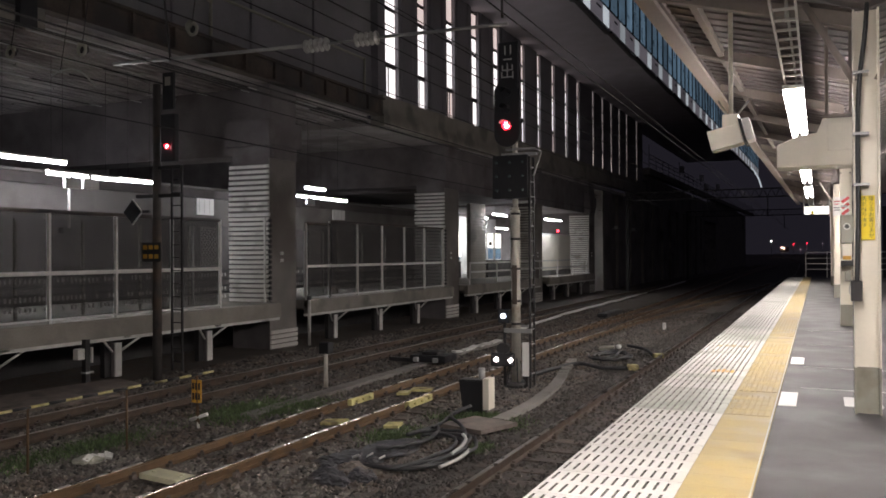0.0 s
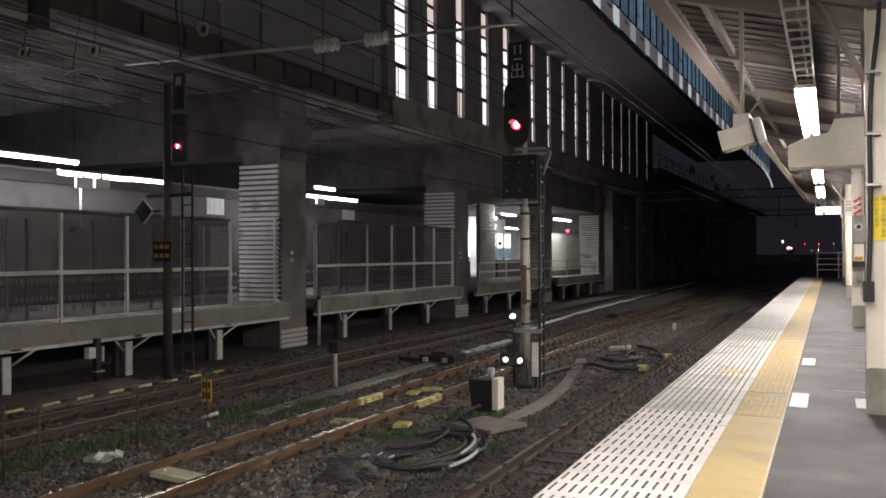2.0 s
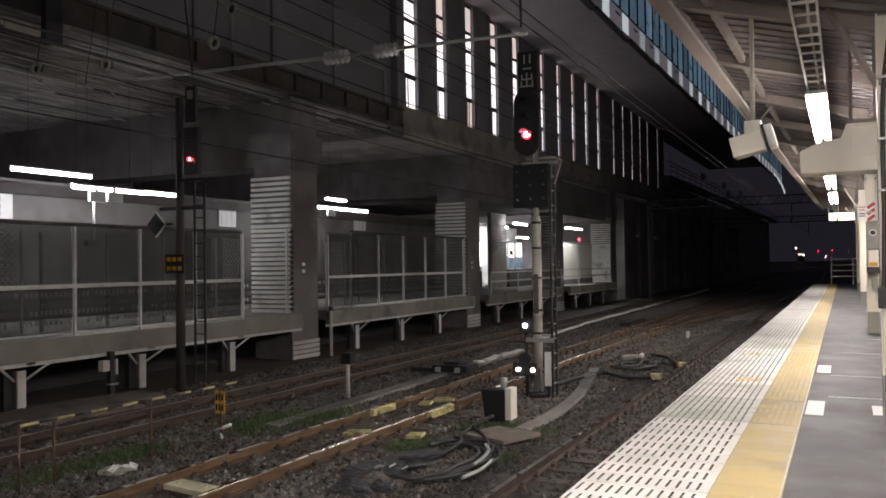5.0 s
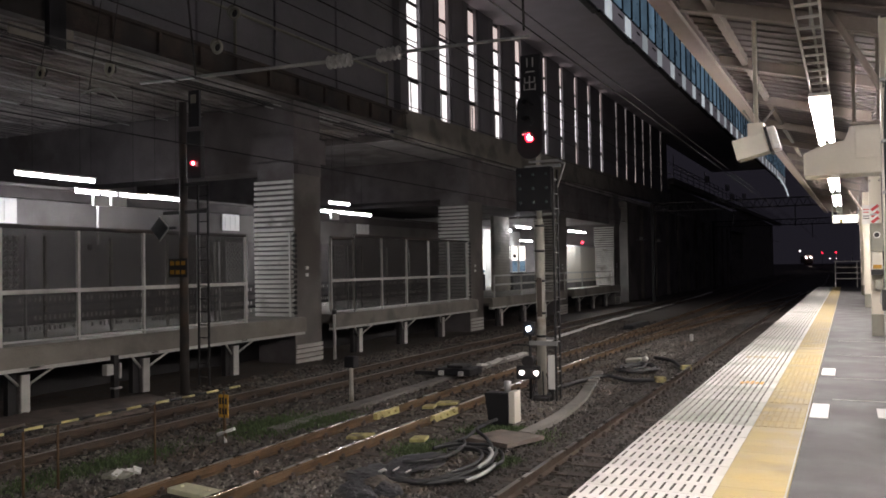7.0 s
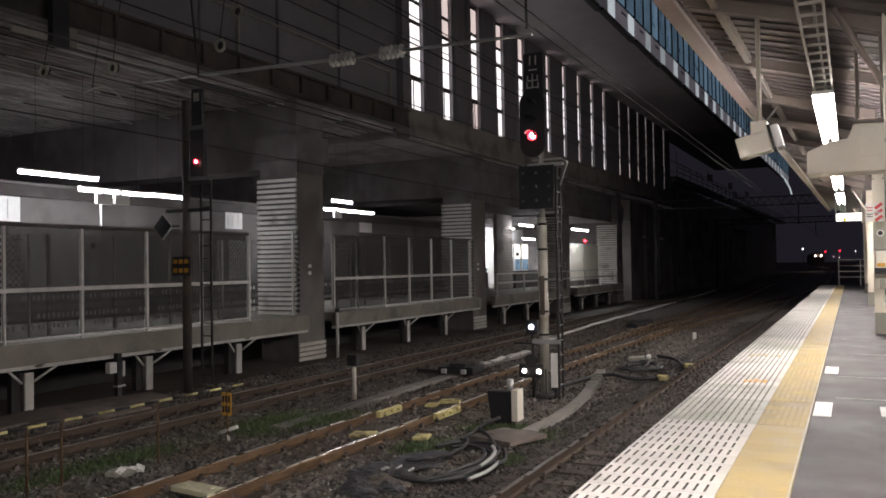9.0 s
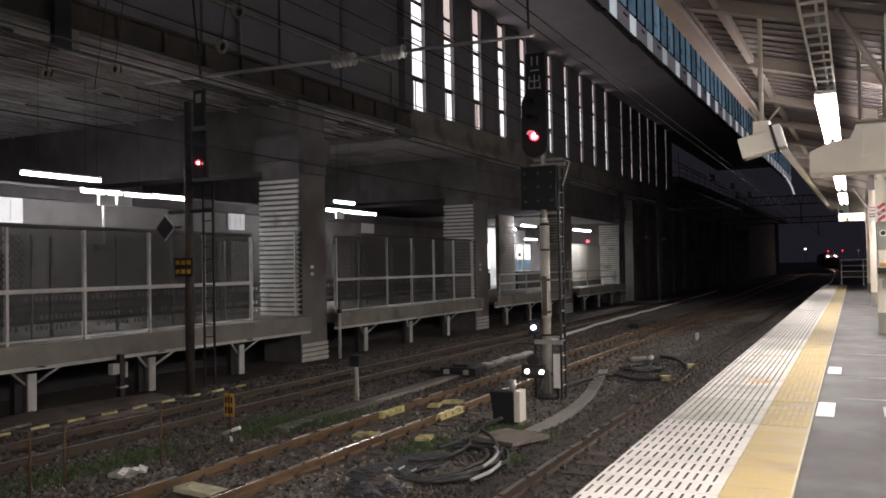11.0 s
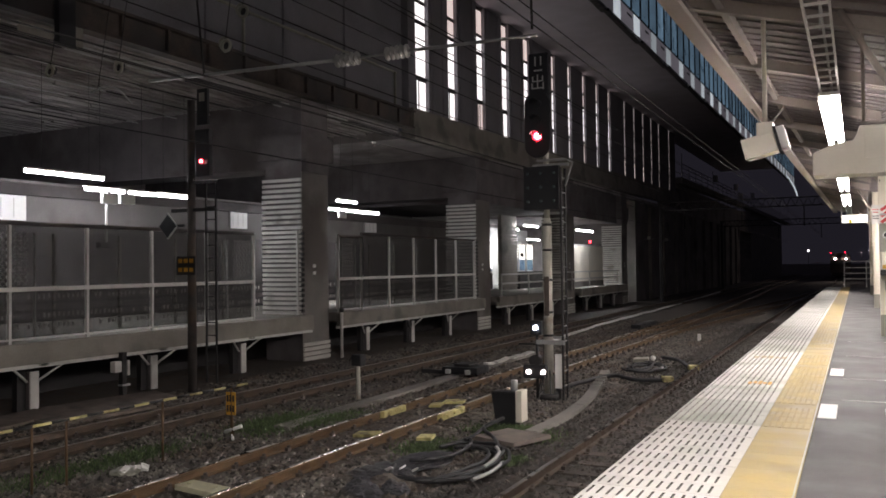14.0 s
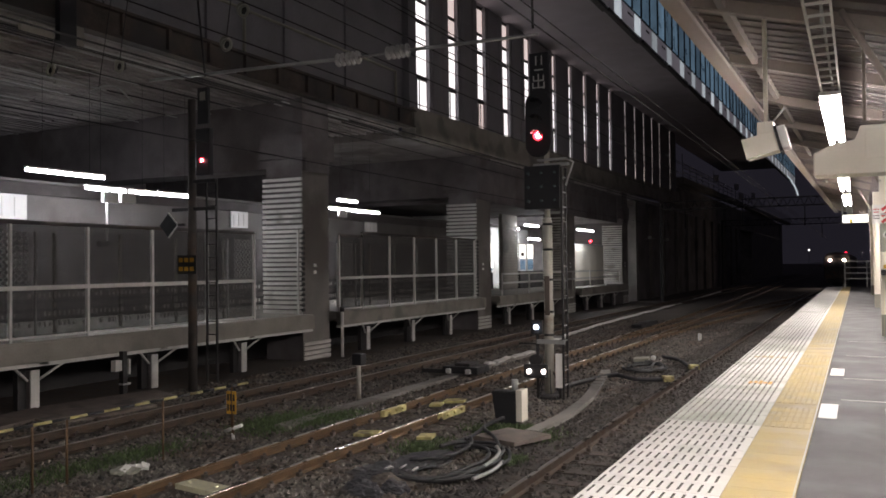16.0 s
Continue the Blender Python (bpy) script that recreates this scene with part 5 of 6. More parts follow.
# loose ballast stones
def stones(name, count, x0, x1, y0, y1, size, label, mat):
    rng = np.random.default_rng(7 + count)
    y = y0 + (y1 - y0) * rng.random(count) ** 1.6
    x = x0 + (x1 - x0) * rng.random(count)
    s = size * (0.55 + 0.9 * rng.random(count) ** 2)
    lift = np.zeros(count)
    for c in (-3.27, -7.5, -11.6):
        inside = np.abs(x - c) < 1.15
        lift[inside] = -0.005
        onrail = np.abs(np.abs(x - c) - 0.566) < 0.11
        s[onrail] *= 0.5
    base = np.array([[1, 0, 0], [-1, 0, 0], [0, 1, 0], [0, -1, 0], [0, 0, 1], [0, 0, -1]], float)
    v = base[None] * (0.7 + 0.6 * rng.random((count, 6, 1))) + rng.normal(0, 0.16, (count, 6, 3))
    v *= s[:, None, None] * np.array([1, 1, 0.75])
    a = rng.random(count) * 6.28
    ca, sa = np.cos(a), np.sin(a)
    vx, vy = v[..., 0] * ca[:, None] - v[..., 1] * sa[:, None], v[..., 0] * sa[:, None] + v[..., 1] * ca[:, None]
    h = np.array([noise.noise((px * 0.7, py * 0.5, 0)) * 0.06 + noise.noise((px * 3, py * 3, 2)) * 0.025 for px, py in zip(x, y)])
    for c in (-3.27, -7.5, -11.6):
        m = np.abs(x - c) < 1.3
        h[m] = h[m] * 0.5 + 0.03
    verts = np.stack([vx + x[:, None], vy + y[:, None], v[..., 2] + (BED - 0.015 + h + lift)[:, None]], -1).reshape(-1, 3)
    tri = np.array([[0, 2, 4], [2, 1, 4], [1, 3, 4], [3, 0, 4], [2, 0, 5], [1, 2, 5], [3, 1, 5], [0, 3, 5]])
    faces = (tri[None] + 6 * np.arange(count)[:, None, None]).reshape(-1, 3)
    me = bpy.data.meshes.new(name)
    me.from_pydata(verts.tolist(), [], faces.tolist())
    me.materials.append(mat)
    tagged(new(name, me), label, "gravel", kind="stuff")


stones("ballast_stones", 60000, -14.6, -4.8, 5.5, 42, 0.04, "loose grey brown ballast stones", M_STONE)
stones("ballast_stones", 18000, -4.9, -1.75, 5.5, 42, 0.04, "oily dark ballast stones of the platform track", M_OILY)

# ---- overhead line ----
gantry = thing("line_cantilever", (0, 13.0, 5.5), "grey overhead line arm with ribbed insulators", "overhead line")
for a, b, r in (((-13.55, 0, 0.15), (-8.75, 0, 0.02), 0.035), ((-8.2, 0, 0.0), (-7.65, 0, 0.0), 0.02), ((-7.15, 0, 0.0), (-4.7, 0, -0.05), 0.03)):
    bm = B()
    tube(bm, a, b, r)
    part("arm_tube", bm, M_GALV, gantry)


def insulator(parent, x0, x1, n, r, m=None):
    """A ribbed insulator, turned as one piece about its axis."""
    bm, rings, sides = B(), [], 16
    prof = [(x0, r * 0.3)]
    for k in range(n):
        a, d = x0 + (x1 - x0) * k / n, (x1 - x0) / n
        prof += [(a + d * 0.3, r * 0.28), (a + d * 0.34, r * 0.95), (a + d * 0.44, r), (a + d * 0.52, r * 0.92), (a + d * 0.54, r * 0.28), (a + d * 0.98, r * 0.26)]
    prof.append((x1, r * 0.3))
    for x, rr in prof:
        rings.append([bm.verts.new((x, rr * math.cos(2 * math.pi * k / sides), rr * math.sin(2 * math.pi * k / sides))) for k in range(sides)])
    for a, b in zip(rings, rings[1:]):
        for k in range(sides):
            bm.faces.new((a[k], a[(k + 1) % sides], b[(k + 1) % sides], b[k])).smooth = True
    bm.faces.new(rings[0]), bm.faces.new(rings[-1])
    if m:
        bmesh.ops.transform(bm, matrix=m, verts=bm.verts)
    part("insulator", bm, M_INSUL, parent, "ribbed white insulator")


insulator(gantry, -8.75, -8.2, 5, 0.13)
insulator(gantry, -7.65, -7.15, 5, 0.13)
for x in (-12.0, -4.8):
    bm = B()
    tube(bm, (x, 0, 0.06), (x + 0.1, -0.4, 2.25), 0.022)
    part("hanger", bm, M_DARK, gantry)
beam = thing("overhead_beam", (0, 12.6, 7.7), "dark steel beam carrying the overhead line", "beam")
bm = B()
for z in (0, 0.5):
    box(bm, -15.7, -0.06, z, -4.3, 0.06, z + 0.08)
for k in range(20):
    x = -15.4 + 0.57 * k
    tube(bm, (x, 0, 0.05), (x + 0.28, 0, 0.52), 0.02, n=6)
    tube(bm, (x + 0.28, 0, 0.52), (x + 0.57, 0, 0.05), 0.02, n=6)
part("truss", bm, M_DARK, beam)
for i, (x, y, z) in enumerate(((-15.4, 12.0, 5.9), (-13.35, 12.0, 5.74), (-10.55, 12.0, 5.82), (-10.14, 12.0, 6.4))):
    st_ = thing("strain_insulator", (x, y, z), "pair of round strain insulators on the feeder wire", "insulator", "strain insulators")
    for dx, dz, dy in ((-0.12, 0.07, 0.1), (0.1, -0.06, -0.1)):
        bm = B()
        n1, n2 = 20, 8
        ring = [[bm.verts.new((dx + (0.1 + 0.03 * math.cos(2 * math.pi * b / n2)) * math.cos(2 * math.pi * a / n1), dy + 0.03 * math.sin(2 * math.pi * b / n2), dz + (0.1 + 0.03 * math.cos(2 * math.pi * b / n2)) * math.sin(2 * math.pi * a / n1))) for b in range(n2)] for a in range(n1)]
        for a in range(n1):
            for b in range(n2):
                bm.faces.new((ring[a][b], ring[(a + 1) % n1][b], ring[(a + 1) % n1][(b + 1) % n2], ring[a][(b + 1) % n2])).smooth = True
        disc = part("insulator_rim", bm, M_BASEPAINT, st_, "pale porcelain rim")
        bm = B()
        tube(bm, (dx, dy + 0.02, dz), (dx, dy + 0.14, dz), 0.095, 0.04, n=14)
        part("insulator_cup", bm, M_DARK, disc, "dark hollow cup")
    bm = B()
    tube(bm, (0, 0, 0.1), (0, 0.3, 7.7 - z), 0.009, n=6)
    part("hanger", bm, M_DARK, st_)
    bm = B()
    tube(bm, (0, -20, 0.15), (0, 75, 0.15), 0.012, n=6)
    part("feeder_wire", bm, M_DARK, st_)
for x, z, r in ((-3.27, 4.36, 0.009), (-3.27, 4.52, 0.008), (-7.5, 4.1, 0.012), (-7.5, 5.9, 0.014), (-7.35, 6.25, 0.01), (-11.6, 4.1, 0.012), (-11.6, 5.3, 0.012), (-11.2, 7.6, 0.012), (-9.0, 7.4, 0.012)):
    bm = B()
    tube(bm, (x, -8, z), (x, 110, z), r, n=6)
    solid("overhead_wire", bm, M_DARK, "thin overhead wire above the track", "wire", "overhead wires")
for y in (64, 96):
    gt = thing("line_gantry", (0, y, BED), "dark steel overhead line gantry across the tracks", "gantry", "line gantries")
    for x in (-13.4, 6.2):
        boxpart("post", gt, (x - 0.12, -0.12, 0, x + 0.12, 0.12, 7.6), M_DARK)
    bm = B()
    for z in (6.9, 7.5):
        box(bm, -13.6, -0.06, z, 6.4, 0.06, z + 0.09)
    for k in range(35):
        x = -13.4 + 0.56 * k
        tube(bm, (x, 0, 6.95), (x + 0.28, 0, 7.55), 0.025, n=6)
        tube(bm, (x + 0.28, 0, 7.55), (x + 0.56, 0, 6.95), 0.025, n=6)
    part("truss", bm, M_DARK, gt)
    for x in (-11.6, -7.5, -3.3):
        bm = B()
        tube(bm, (x, 0, 6.9), (x, 0, 5.5), 0.04, n=8)
        part("drop_arm", bm, M_DARK, gt)

# ---- small things on the opposite platform ----
def notice(y, z0, z1, w):
    nb = thing("notice_board", (-21.08, y, 0), "plain white notice board on the platform wall", "notice board", "wall boards")
    boxpart("board", nb, (0, 0, z0, 0.04, w, z1), M_WHITE)
    for k in range(3):
        boxpart("text_bar", nb, (0.04, 0.12 + k * w * 0.3, z0 + 0.08, 0.046, 0.15 + k * w * 0.3, z1 - 0.08), M_FENCE)


for y, z0, z1, w in ((14.3, 3.02, 3.72, 1.3), (24.15, 3.12, 3.76, 0.95), (33.6, 3.27, 3.96, 1.1), (20.0, 1.2, 2.2, 1.2)):
    notice(y, z0, z1, w)
hc = thing("hanging_camera", (-18.0, 15.74, 0), "small camera hanging on a white pole", "camera")
bm = B()
tube(bm, (0, 0, 2.34), (0, 0, 3.8), 0.035)
part("pole", bm, M_WHITE, hc)
boxpart("body", hc, (-0.12, -0.24, 2.2, 0.06, 0.08, 2.34), M_DARK, bevel=0.02)
for y0, y1 in ((-6, 20.5), (23, 34)):
    rl = thing("inner_railing", (-16.6, y0, 0.14), "dark horizontal railing behind the fence", "railing", "inner railings")
    for z in (0.3, 0.5, 0.7, 0.95):
        boxpart("bar", rl, (-0.02, 0, z, 0.02, y1 - y0, z + 0.07), M_DARK)
    bm = B()
    for k in range(int((y1 - y0) / 0.13)):
        for z in (0.82, 0.4, 0.16):
            if random.random() < 0.8:
                box(bm, 0.022, 0.13 * k, z, 0.03, 0.13 * k + 0.05, z + random.uniform(0.08, 0.12))
    tagged(part("pickets", bm, M_FENCE, rl), "short pale pickets in the dark railing", kind="stuff")
    y = 0.0
    while y < y1 - y0:
        boxpart("post", rl, (-0.04, y, 0, 0.02, y + 0.06, 2.3), M_BASEPAINT)
        y += 1.9
for y in (11.45, 24.6, 18.95):
    lt = thing("lattice_screen", (-16.4, y, 0.14), "pale lattice screen leaning behind the fence", "screen", "lattice screens")
    bm = B()
    for i in range(5):
        for j in range(8):
            for s in (0, 1):
                tube(bm, (0, 0.15 * (i + s), 1.1 + 0.15 * j), (0, 0.15 * (i + 1 - s), 1.25 + 0.15 * j), 0.018, n=4)
    box(bm, -0.02, -0.3, 0, 0.02, -0.26, 2.3)
    box(bm, -0.02, 0.9, 0, 0.02, 0.94, 2.3)
    part("lattice", bm, M_WHITE, lt)
dp = thing("drain_pipe", (-14.86, 22.3, BED), "pale vertical drain pipe beside the pillar", "pipe")
bm = B()
tube(bm, (0, 0, 0), (0, 0, 1.5), 0.05)
part("pipe", bm, M_FENCE, dp)
bm = B()
tube(bm, (0, 0, 1.45), (0, 0, 1.6), 0.075)
part("socket", bm, M_DARK, dp)
# screens and panels between the farther pillars
pn2 = thing("panel_screen", (-16.4, 51.3, 0.14), "plain white panel screen behind the railing", "screen")
for k in range(2):
    boxpart("panel", pn2, (-0.05, 3.55 * k + 0.01, 0.35, 0.0, 3.55 * k + 3.54, 2.72), M_CREAM)
boxpart("frame", pn2, (-0.06, 0, 0, 0.02, 7.1, 0.35), M_DARKCONC)
boxpart("frame", pn2, (-0.06, 0, 2.73, 0.02, 7.1, 2.8), M_FENCE)
rs = thing("red_signal_lamp", (-16.55, 55.8, 0.14), "small red lamp above the white screen", "signal light")
bm = B()
tube(bm, (0, 0, 3.04), (0.0, -0.06, 3.04), 0.09, n=14)
part("lit_lens", bm, M_REDLAMP, rs)
boxpart("post", rs, (-0.08, 0, 0, 0.0, 0.08, 3.2), M_DARK)
for y, d in ((44.85, 2.45),):
    cl = thing("clad_column", (-18.85, y, 0.14), "column clad in pale ribbed boards", "column")
    boxpart("core", cl, (0, 0, 0, 0.2, d, 4.46), M_CONC)
    bm = B()
    box(bm, -0.02, -0.03, -0.05, 0.25, d + 0.03, 0.05, bevel=0.02)
    me = mesh_of("board", bm, M_CONC)
    for k in range(22):
        piece("board", me, cl, pose(0, 0, 0.2 + 0.17 * k))
ct = thing("counter", (-18.65, 47.75, 0.14), "dark low counter in the lit hall", "counter")
boxpart("body", ct, (-0.5, 0, 0, 0.0, 5.5, 1.0), M_DARK)
boxpart("top", ct, (-0.55, -0.05, 1.0, 0.05, 5.55, 1.06), M_DARK)
kd = thing("kiosk", (-23.5, 45.5, 0.14), "pale kiosk with blue trim in the lit hall", "kiosk")
boxpart("body", kd, (-1.2, 0, 0, 0.0, 3.0, 2.6), M_WHITE)
# the trim is no lamp: its brightness is the blue panel's emission
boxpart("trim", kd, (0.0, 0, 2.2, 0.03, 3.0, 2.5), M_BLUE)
boxpart("window", kd, (0.0, 0.3, 1.1, 0.02, 2.6, 2.1), M_DARK)

# glowing boxes added to brighten the hall, and small lit signs under the lamps
for y, w in ((50.2, 1.2), (51.6, 1.1), (53.0, 1.2), (46.2, 0.9)):
    vm = thing("hall_glow_box", (-20.2, y, 0.14), "tall white box with a glowing front, added to brighten the hall", "vending machine", "vending machines")
    boxpart("cabinet", vm, (-0.75, 0, 0, 0.0, w, 1.0), M_DARK, bevel=0.02)
    boxpart("upper_cabinet", vm, (-0.75, 0, 1.0, 0.0, w, 2.9), M_WHITE, bevel=0.02)
    boxpart("lit_front", vm, (0.0, 0.06, 1.9 if w > 1 else 1.3, 0.02, w - 0.06, 2.8), M_SIGNLIT, "glowing front")
    # window and lowest bar glow by the blue panel's emission
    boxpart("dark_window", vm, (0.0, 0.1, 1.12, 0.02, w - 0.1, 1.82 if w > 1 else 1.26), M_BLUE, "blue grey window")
    if y == 51.6:
        boxpart("black_panel", vm, (0.02, 0.2, 2.02, 0.05, w - 0.35, 2.3), M_DARK)
    for k in range(4):
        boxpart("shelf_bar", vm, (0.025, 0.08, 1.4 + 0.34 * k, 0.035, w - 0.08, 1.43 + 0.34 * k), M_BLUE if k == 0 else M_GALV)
for y, z in ((15.5, 3.45), (16.1, 3.48), (26.7, 3.6)):
    ss = thing("small_sign", (-17.9, y, z), "small white box sign hanging under the lamp", "sign", "lamp signs")
    boxpart("case", ss, (-0.05, 0, -0.08, 0.05, 0.5, 0.2), M_WHITE, bevel=0.01)
    boxpart("hanger", ss, (-0.12, 0.2, 0.2, 0.0, 0.3, 0.3 if z < 3.55 else 0.28), M_GALV)
hw = thing("loose_wire", (0, 12.2, 5.35), "short bent loose wire hanging from the deck", "wire")
bm = B()
sweep(bm, smooth_path([(-14.45, 0, 0.0), (-14.0, 0, 0.08), (-13.6, 0, -0.02), (-13.2, 0, -0.35)]), 0.016, 6)
part("strand", bm, M_PALECABLE, hw)
bm = B()
tube(bm, (-14.2, 0, 0.04), (-14.2, 0.4, 2.4), 0.008, n=5)
part("hanger", bm, M_DARK, hw)
# rods in pale and dark lengths, added to imitate light glinting off the ribs
for x, z in ((-16.2, 6.7), (-17.9, 6.75), (-19.2, 6.73), (-15.9, 6.75), (-22.5, 6.75), (-20.7, 6.75)):
    cp = thing("rib_glint", (x, 0, z), "thin pale and dark rods standing for glints on the deck ribs", "conduit", "deck conduits")
    for k in range(9):
        bm = B()
        tube(bm, (0, -6 + 3.8 * k, 0), (0, -2.3 + 3.8 * k, 0), 0.02, n=6)
        part("length", bm, M_GALV if k % 2 else M_DARK, cp)

# post with a pale box, boards on the ground and fittings of the deck edge
jb = thing("junction_post", (-14.75, 13.32, BED), "grey post carrying a small pale junction box", "junction box")
boxpart("post", jb, (-0.05, -0.05, 0, 0.07, 0.07, 1.05), M_DARK)
boxpart("box", jb, (-0.1, -0.24, 0.62, 0.05, -0.05, 0.86), M_FENCE, "pale box", 0.015)
boxpart("side_box", jb, (-0.02, 0.15, 0.52, 0.03, 0.2, 0.86), M_FENCE, "pale side tube", 0.01)
boxpart("clamp", jb, (-0.06, -0.06, 0.3, 0.08, 0.16, 0.34), M_GALV)
for x, y, a, sx, sy in ((-14.3, 12.6, -14, 0.5, 1.3), (-13.6, 11.6, -10, 0.45, 1.1), (-14.4, 10.4, 8, 0.4, 0.9)):
    bm = B()
    box(bm, -sx, -sy, 0, sx, sy, 0.06, m=pose(x, y, BED + 0.03, 1, 2, a), bevel=0.01)
    solid("loose_board", bm, M_BOARD, "weathered grey board lying beside the far track", "board", "loose boards")
pb = thing("deck_bracket", (-15.15, 11.9, 6.9), "dark steel bracket hanging at the deck edge", "bracket")
boxpart("plate", pb, (0, 0, -0.5, 0.15, 0.42, 0.6), M_BLACK, bevel=0.01)
boxpart("side_panel", pb, (-0.02, -0.85, -0.45, 0.04, -0.05, -0.2), M_CONC, "pale stained panel")
boxpart("side_panel", pb, (-0.02, 0.46, -0.45, 0.04, 0.7, 0.0), M_CONC, "pale stained panel")
wp = thing("wall_pipe", (-15.58, 0, 0), "grey pipe along the upper wall with drop pipes", "pipe")
bm = B()
tube(bm, (0, 16, 9.0), (0, 27.2, 9.0), 0.045)
part("pipe", bm, M_BASEPAINT, wp)
for y in (18.44, 27.1):
    bm = B()
    tube(bm, (0.03, y, 7.6), (0.03, y, 9.0), 0.05)
    part("drop_pipe", bm, M_BASEPAINT, wp)

# far wall fittings
for y in (68.0, 75.0):
    wl = thing("wall_camera", (-15.3, y, 3.6), "small pale camera on the dark wall", "camera", "wall cameras")
    boxpart("body", wl, (0, -0.2, 0, 0.2, 0.2, 0.25), M_FENCE, bevel=0.02)
    boxpart("arm", wl, (-0.3, -0.05, 0, 0.5, 0.05, 0.04), M_GALV)

# ---- platform edge tiles, last ----
def slot_tile(w, d, slots, y0=0.05, y1=0.25):
    """A tile with a row of sunken slots."""
    bm = B()
    pitch = 0.85 / slots
    xs = [0.0]
    for k in range(slots):
        c = pitch * (k + 0.5)
        xs += [c - 0.0095, c + 0.0095]
    xs.append(w)
    ys = [0.002, y0, y1, d - 0.002]
    cells = {}

    def vert(x, y, z):
        key = (round(x, 5), round(y, 5), z)
        if key not in cells:
            cells[key] = bm.verts.new((x, y, z))
        return cells[key]

    for i in range(len(xs) - 1):
        for j in range(3):
            sunk = i % 2 == 1 and j == 1
            z = -0.012 if sunk else 0.006
            f = bm.faces.new([vert(xs[i], ys[j], z), vert(xs[i + 1], ys[j], z), vert(xs[i + 1], ys[j + 1], z), vert(xs[i], ys[j + 1], z)])
            f.material_index = 1 if sunk else 0
            if sunk:
                c = [(xs[i], ys[j]), (xs[i + 1], ys[j]), (xs[i + 1], ys[j + 1]), (xs[i], ys[j + 1])]
                for (ax, ay), (bx_, by_) in zip(c, c[1:] + c[:1]):
                    bm.faces.new([vert(ax, ay, 0.006), vert(bx_, by_, 0.006), vert(bx_, by_, -0.012), vert(ax, ay, -0.012)]).material_index = 1
    for j, y in ((0, ys[0]), (3, ys[3])):
        bm.faces.new([vert(xs[0], y, 0.006), vert(xs[-1], y, 0.006), vert(xs[-1], y, -0.028), vert(xs[0], y, -0.028)])
    bm.faces.new([vert(xs[0], ys[0], 0.006), vert(xs[0], ys[3], 0.006), vert(xs[0], ys[3], -0.028), vert(xs[0], ys[0], -0.028)])
    return bm


me_new = mesh_of("edge_tile", slot_tile(0.895, 0.3, 12), [M_TILE, M_SLOT])
me_old = mesh_of("edge_tile", slot_tile(0.895, 0.3, 12, 0.012, 0.288), [M_TILE_OLD, M_SLOT_PALE])
me_mid = mesh_of("edge_tile", slot_tile(0.895, 0.3, 12, 0.012, 0.288), [M_TILE, M_SLOT_PALE])
strip = thing("edge_strip", (-1.765, 0, 0), "white slotted non-slip tiles along the platform edge", "platform edge", kind="structure")
for k in range(178):
    y = 4.4 + 0.3 * k
    old = 8.55 < y < 10.0 or 15.6 < y < 17.2 or (y > 18 and k % 11 in (3, 4)) or (10 < y < 15 and k % 9 == 4)
    piece("edge_tile", me_old if old else me_new if y < 8.6 else me_mid, strip, pose(0, y, random.uniform(-0.0015, 0.0015)))
bm = B()
box(bm, 0, -9, -0.03, 0.895, 4.4, 0.006)
part("plain_edge", bm, M_TILE, strip)
bm = B()
box(bm, 0.0, 0.0005, -0.028, 0.46, 0.2995, 0.004)
for k in range(7):
    x = 0.045 + 0.06 * k
    box(bm, x - 0.02, 0.004, 0.004, x + 0.02, 0.296, 0.008, idx=1)
me = mesh_of("tactile_tile", bm, [M_YGROOVE, M_YELLOW])
bm = B()
box(bm, 0.0, 0.0005, -0.028, 0.46, 0.2995, 0.005)
me_flat = mesh_of("tactile_tile", bm, M_YELLOW)
strip = thing("tactile_strip", (-0.868, 0, 0), "yellow tactile paving strip on the platform", "tactile paving", kind="structure")
for k in range(178):
    y = 4.4 + 0.3 * k
    piece("tactile_tile", me_flat if y < 8.6 or 15.3 < y < 17 or k % 13 == 5 else me, strip, pose(0, y, random.uniform(-0.0003, 0.0003)))
bm = B()
box(bm, 0.0, -9, -0.03, 0.46, 4.4, 0.004)
part("plain_strip", bm, M_YELLOW, strip)
for x0, x1, y, mat in ((-1.58, -1.05, 14.75, M_YELLOW), (-1.32, -1.02, 11.55, M_ORANGE)):
    mk = thing("painted_marks", (0, y, 0.007), "worn coloured marks on the edge tiles", "floor marking", "edge marks")
    n = 5
    for k in range(n):
        a = x0 + (x1 - x0) * k / n
        boxpart("mark", mk, (a, 0.05 * (k % 2), 0, a + (x1 - x0) / n * 0.75, 0.2 + 0.06 * (k % 3), 0.002), mat)


# ---- the approaching train ----
train = thing("train", (0, 0, 0), "dark commuter train with two bright headlights approaching", "train")
bm = B()
prof = [(-1.4, 0.75), (1.4, 0.75), (1.45, 1.2), (1.45, 3.0), (1.25, 3.55), (0.6, 3.8), (-0.6, 3.8), (-1.25, 3.55), (-1.45, 3.0), (-1.45, 1.2)]
rings = [[bm.verts.new((x * s, y, 0.75 + (z - 0.75) * t)) for x, z in prof] for y, s, t in ((0.0, 0.94, 0.97), (0.25, 1, 1), (59.0, 1, 1))]
for a, b in zip(rings, rings[1:]):
    for k in range(len(prof)):
        bm.faces.new((a[k], a[(k + 1) % len(prof)], b[(k + 1) % len(prof)], b[k]))
bm.faces.new(list(reversed(rings[0]))), bm.faces.new(rings[-1])
part("body", bm, M_MAST, train)
boxpart("windscreen", train, (-1.1, -0.02, 1.95, 1.1, 0.05, 2.65), M_BLACK, "black windscreen")
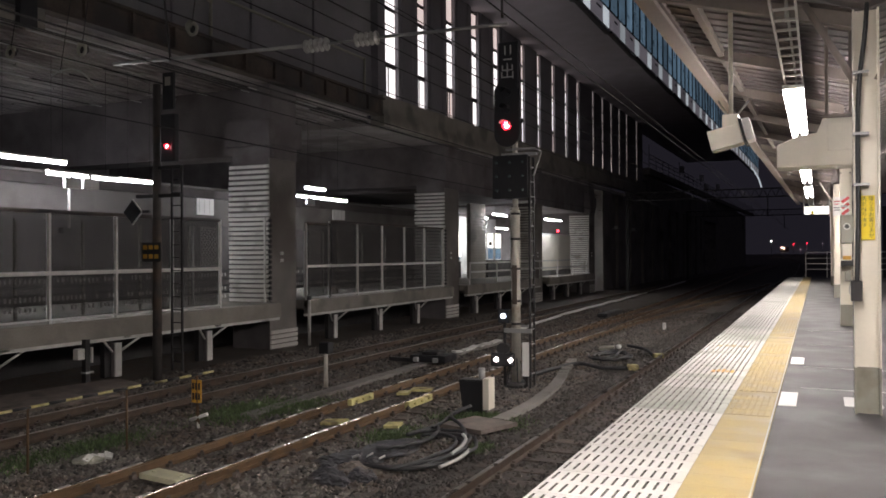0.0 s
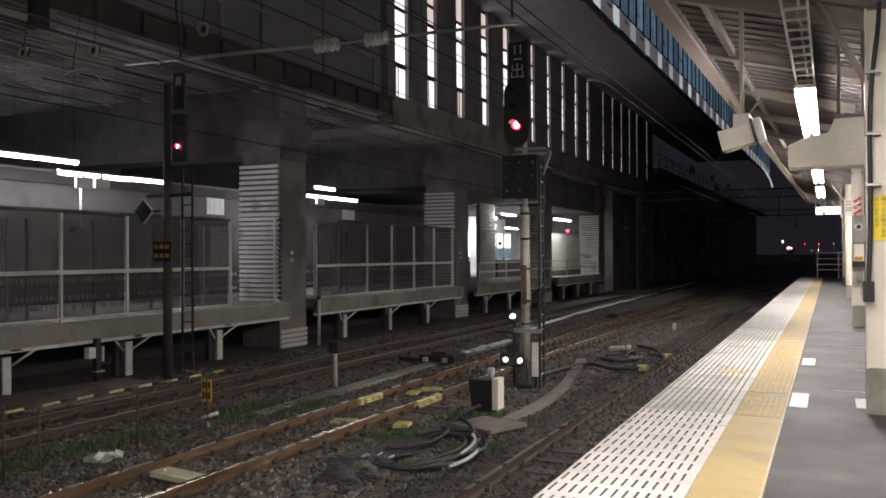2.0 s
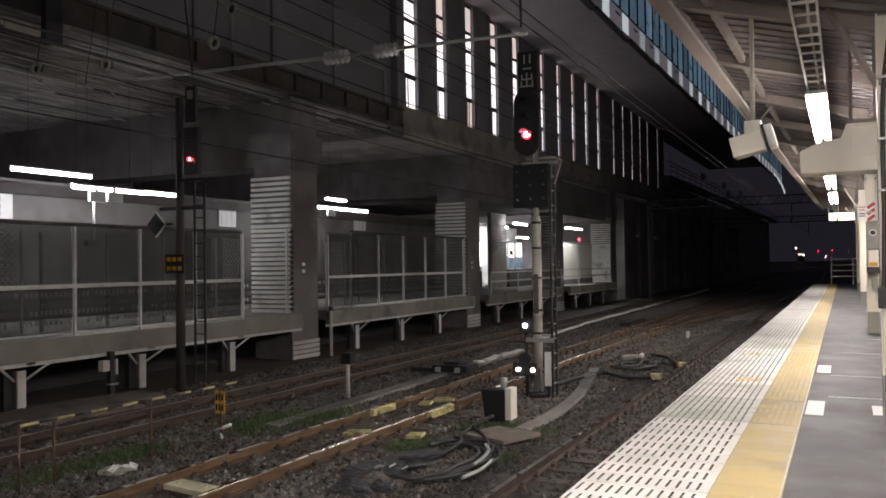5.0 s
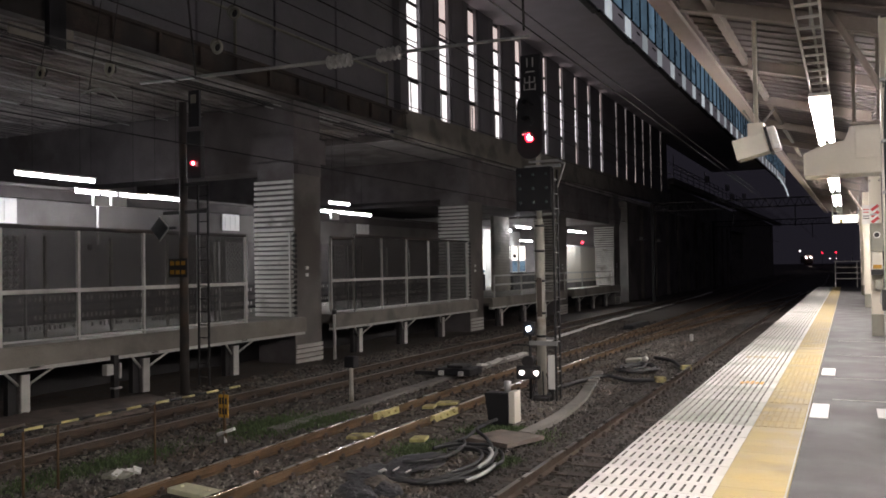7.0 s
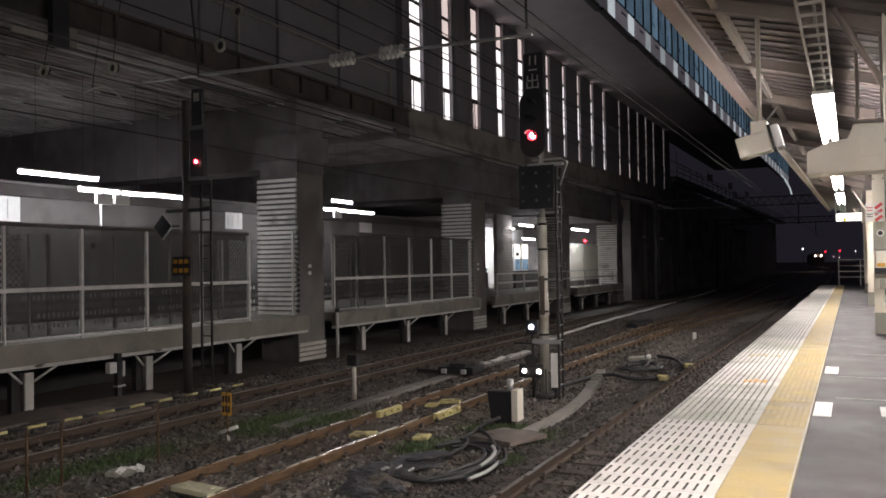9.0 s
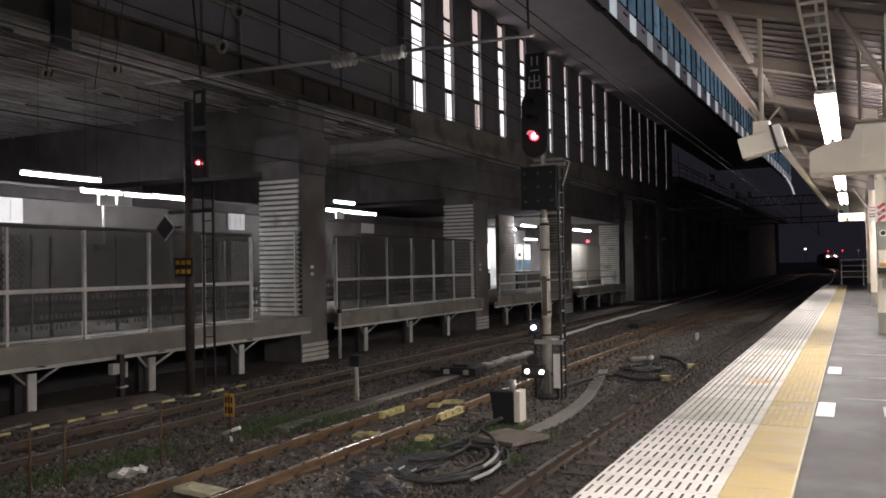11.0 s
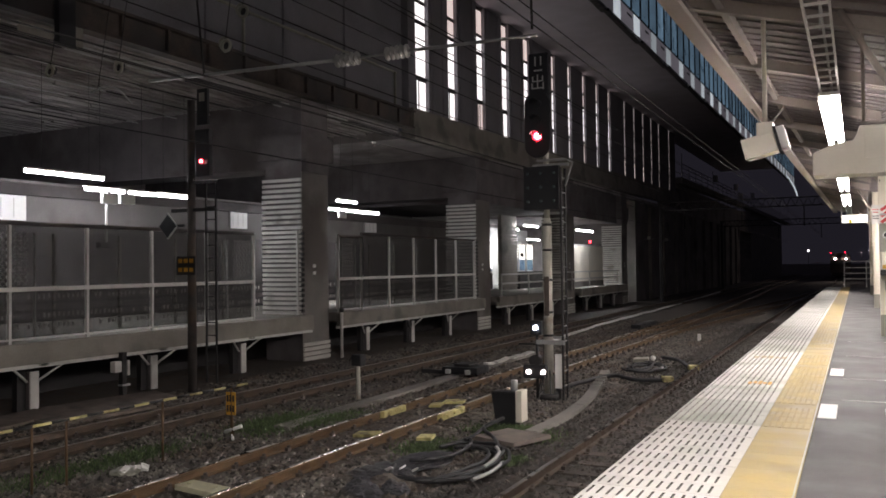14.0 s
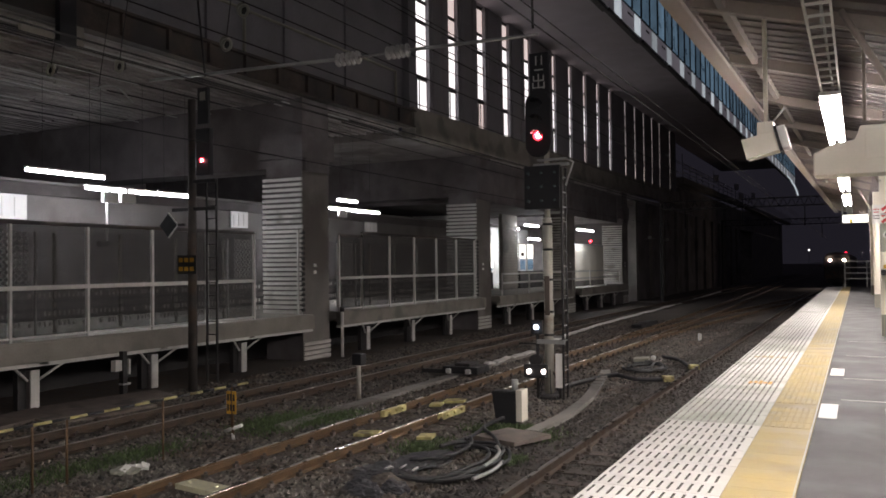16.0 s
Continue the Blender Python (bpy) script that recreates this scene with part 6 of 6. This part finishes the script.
boxpart("skirt", train, (-1.2, 0.1, 0.25, 1.2, 0.5, 0.75), M_DARK)
boxpart("destination_panel", train, (-0.4, -0.02, 3.15, 0.4, 0.05, 3.4), M_BLACK)
for s in (-1, 1):
    bm = B()
    tube(bm, (s * 0.75, 0.02, 2.87), (s * 0.75, -0.06, 2.87), 0.1, n=16)
    part("headlight", bm, M_HEAD, train, "blazing headlight")
bm = B()
box(bm, -0.15, -0.5, 0.55, 0.15, 0.1, 0.85)
part("coupler", bm, M_DARK, train)
bm = B()
tube(bm, (-0.06, 0, 0), (0.06, 0, 0), 0.43, n=20)
me = mesh_of("wheel", bm, M_DARK)
for k in range(6):
    for s in (-1, 1):
        piece("wheel", me, train, pose(s * 0.53, 2 + 8 * k, 0.43))


# ---- far lights ----
def far_signal(x, y, z, mat, r, label):
    s = thing("far_signal", (x, y, -1.45), label, "signal light")
    bm = B()
    tube(bm, (0, 0.1, 0), (0, 0.1, z + 1.45 + r), 0.12, n=8)
    part("post", bm, M_BLACK, s)
    bm = B()
    tube(bm, (0, 0, z + 1.45), (0, -0.1, z + 1.45), r, n=12)
    part("lit_lens", bm, mat, s)


for x, z, mat, r in ((-19.2, 6.7, M_FARWHITE, 0.24), (-10.1, 5.4, M_FARRED, 0.24), (-4.5, 5.6, M_FARRED, 0.27), (-7.1, 2.9, M_FARWHITE, 0.12), (-4.6, 2.9, M_FARWHITE, 0.12),
                     (5.0, 6.5, M_FARWHITE, 0.16), (1.8, 5.5, M_FARWHITE, 0.09)):
    far_signal(1.55 * x, 620, 1.6 + 1.55 * (z - 1.6), mat, 1.3 * r, "distant red signal light in the dark" if mat is M_FARRED else "distant white lamp in the dark")


def motions():
    rows = []
    for t, y in ((0, 520), (4, 400), (6.5, 328), (9, 258), (12, 182), (13, 160), (14.5, 131), (16, 106)):
        x, z = near_x(y), near_z(y)
        turn = math.degrees(math.atan2(-(near_x(y + 6) - near_x(y - 2)), 8.0))
        rows.append((t, pose(x, y, z, 0, 0, turn)))
    walk(train, rows)


motions()
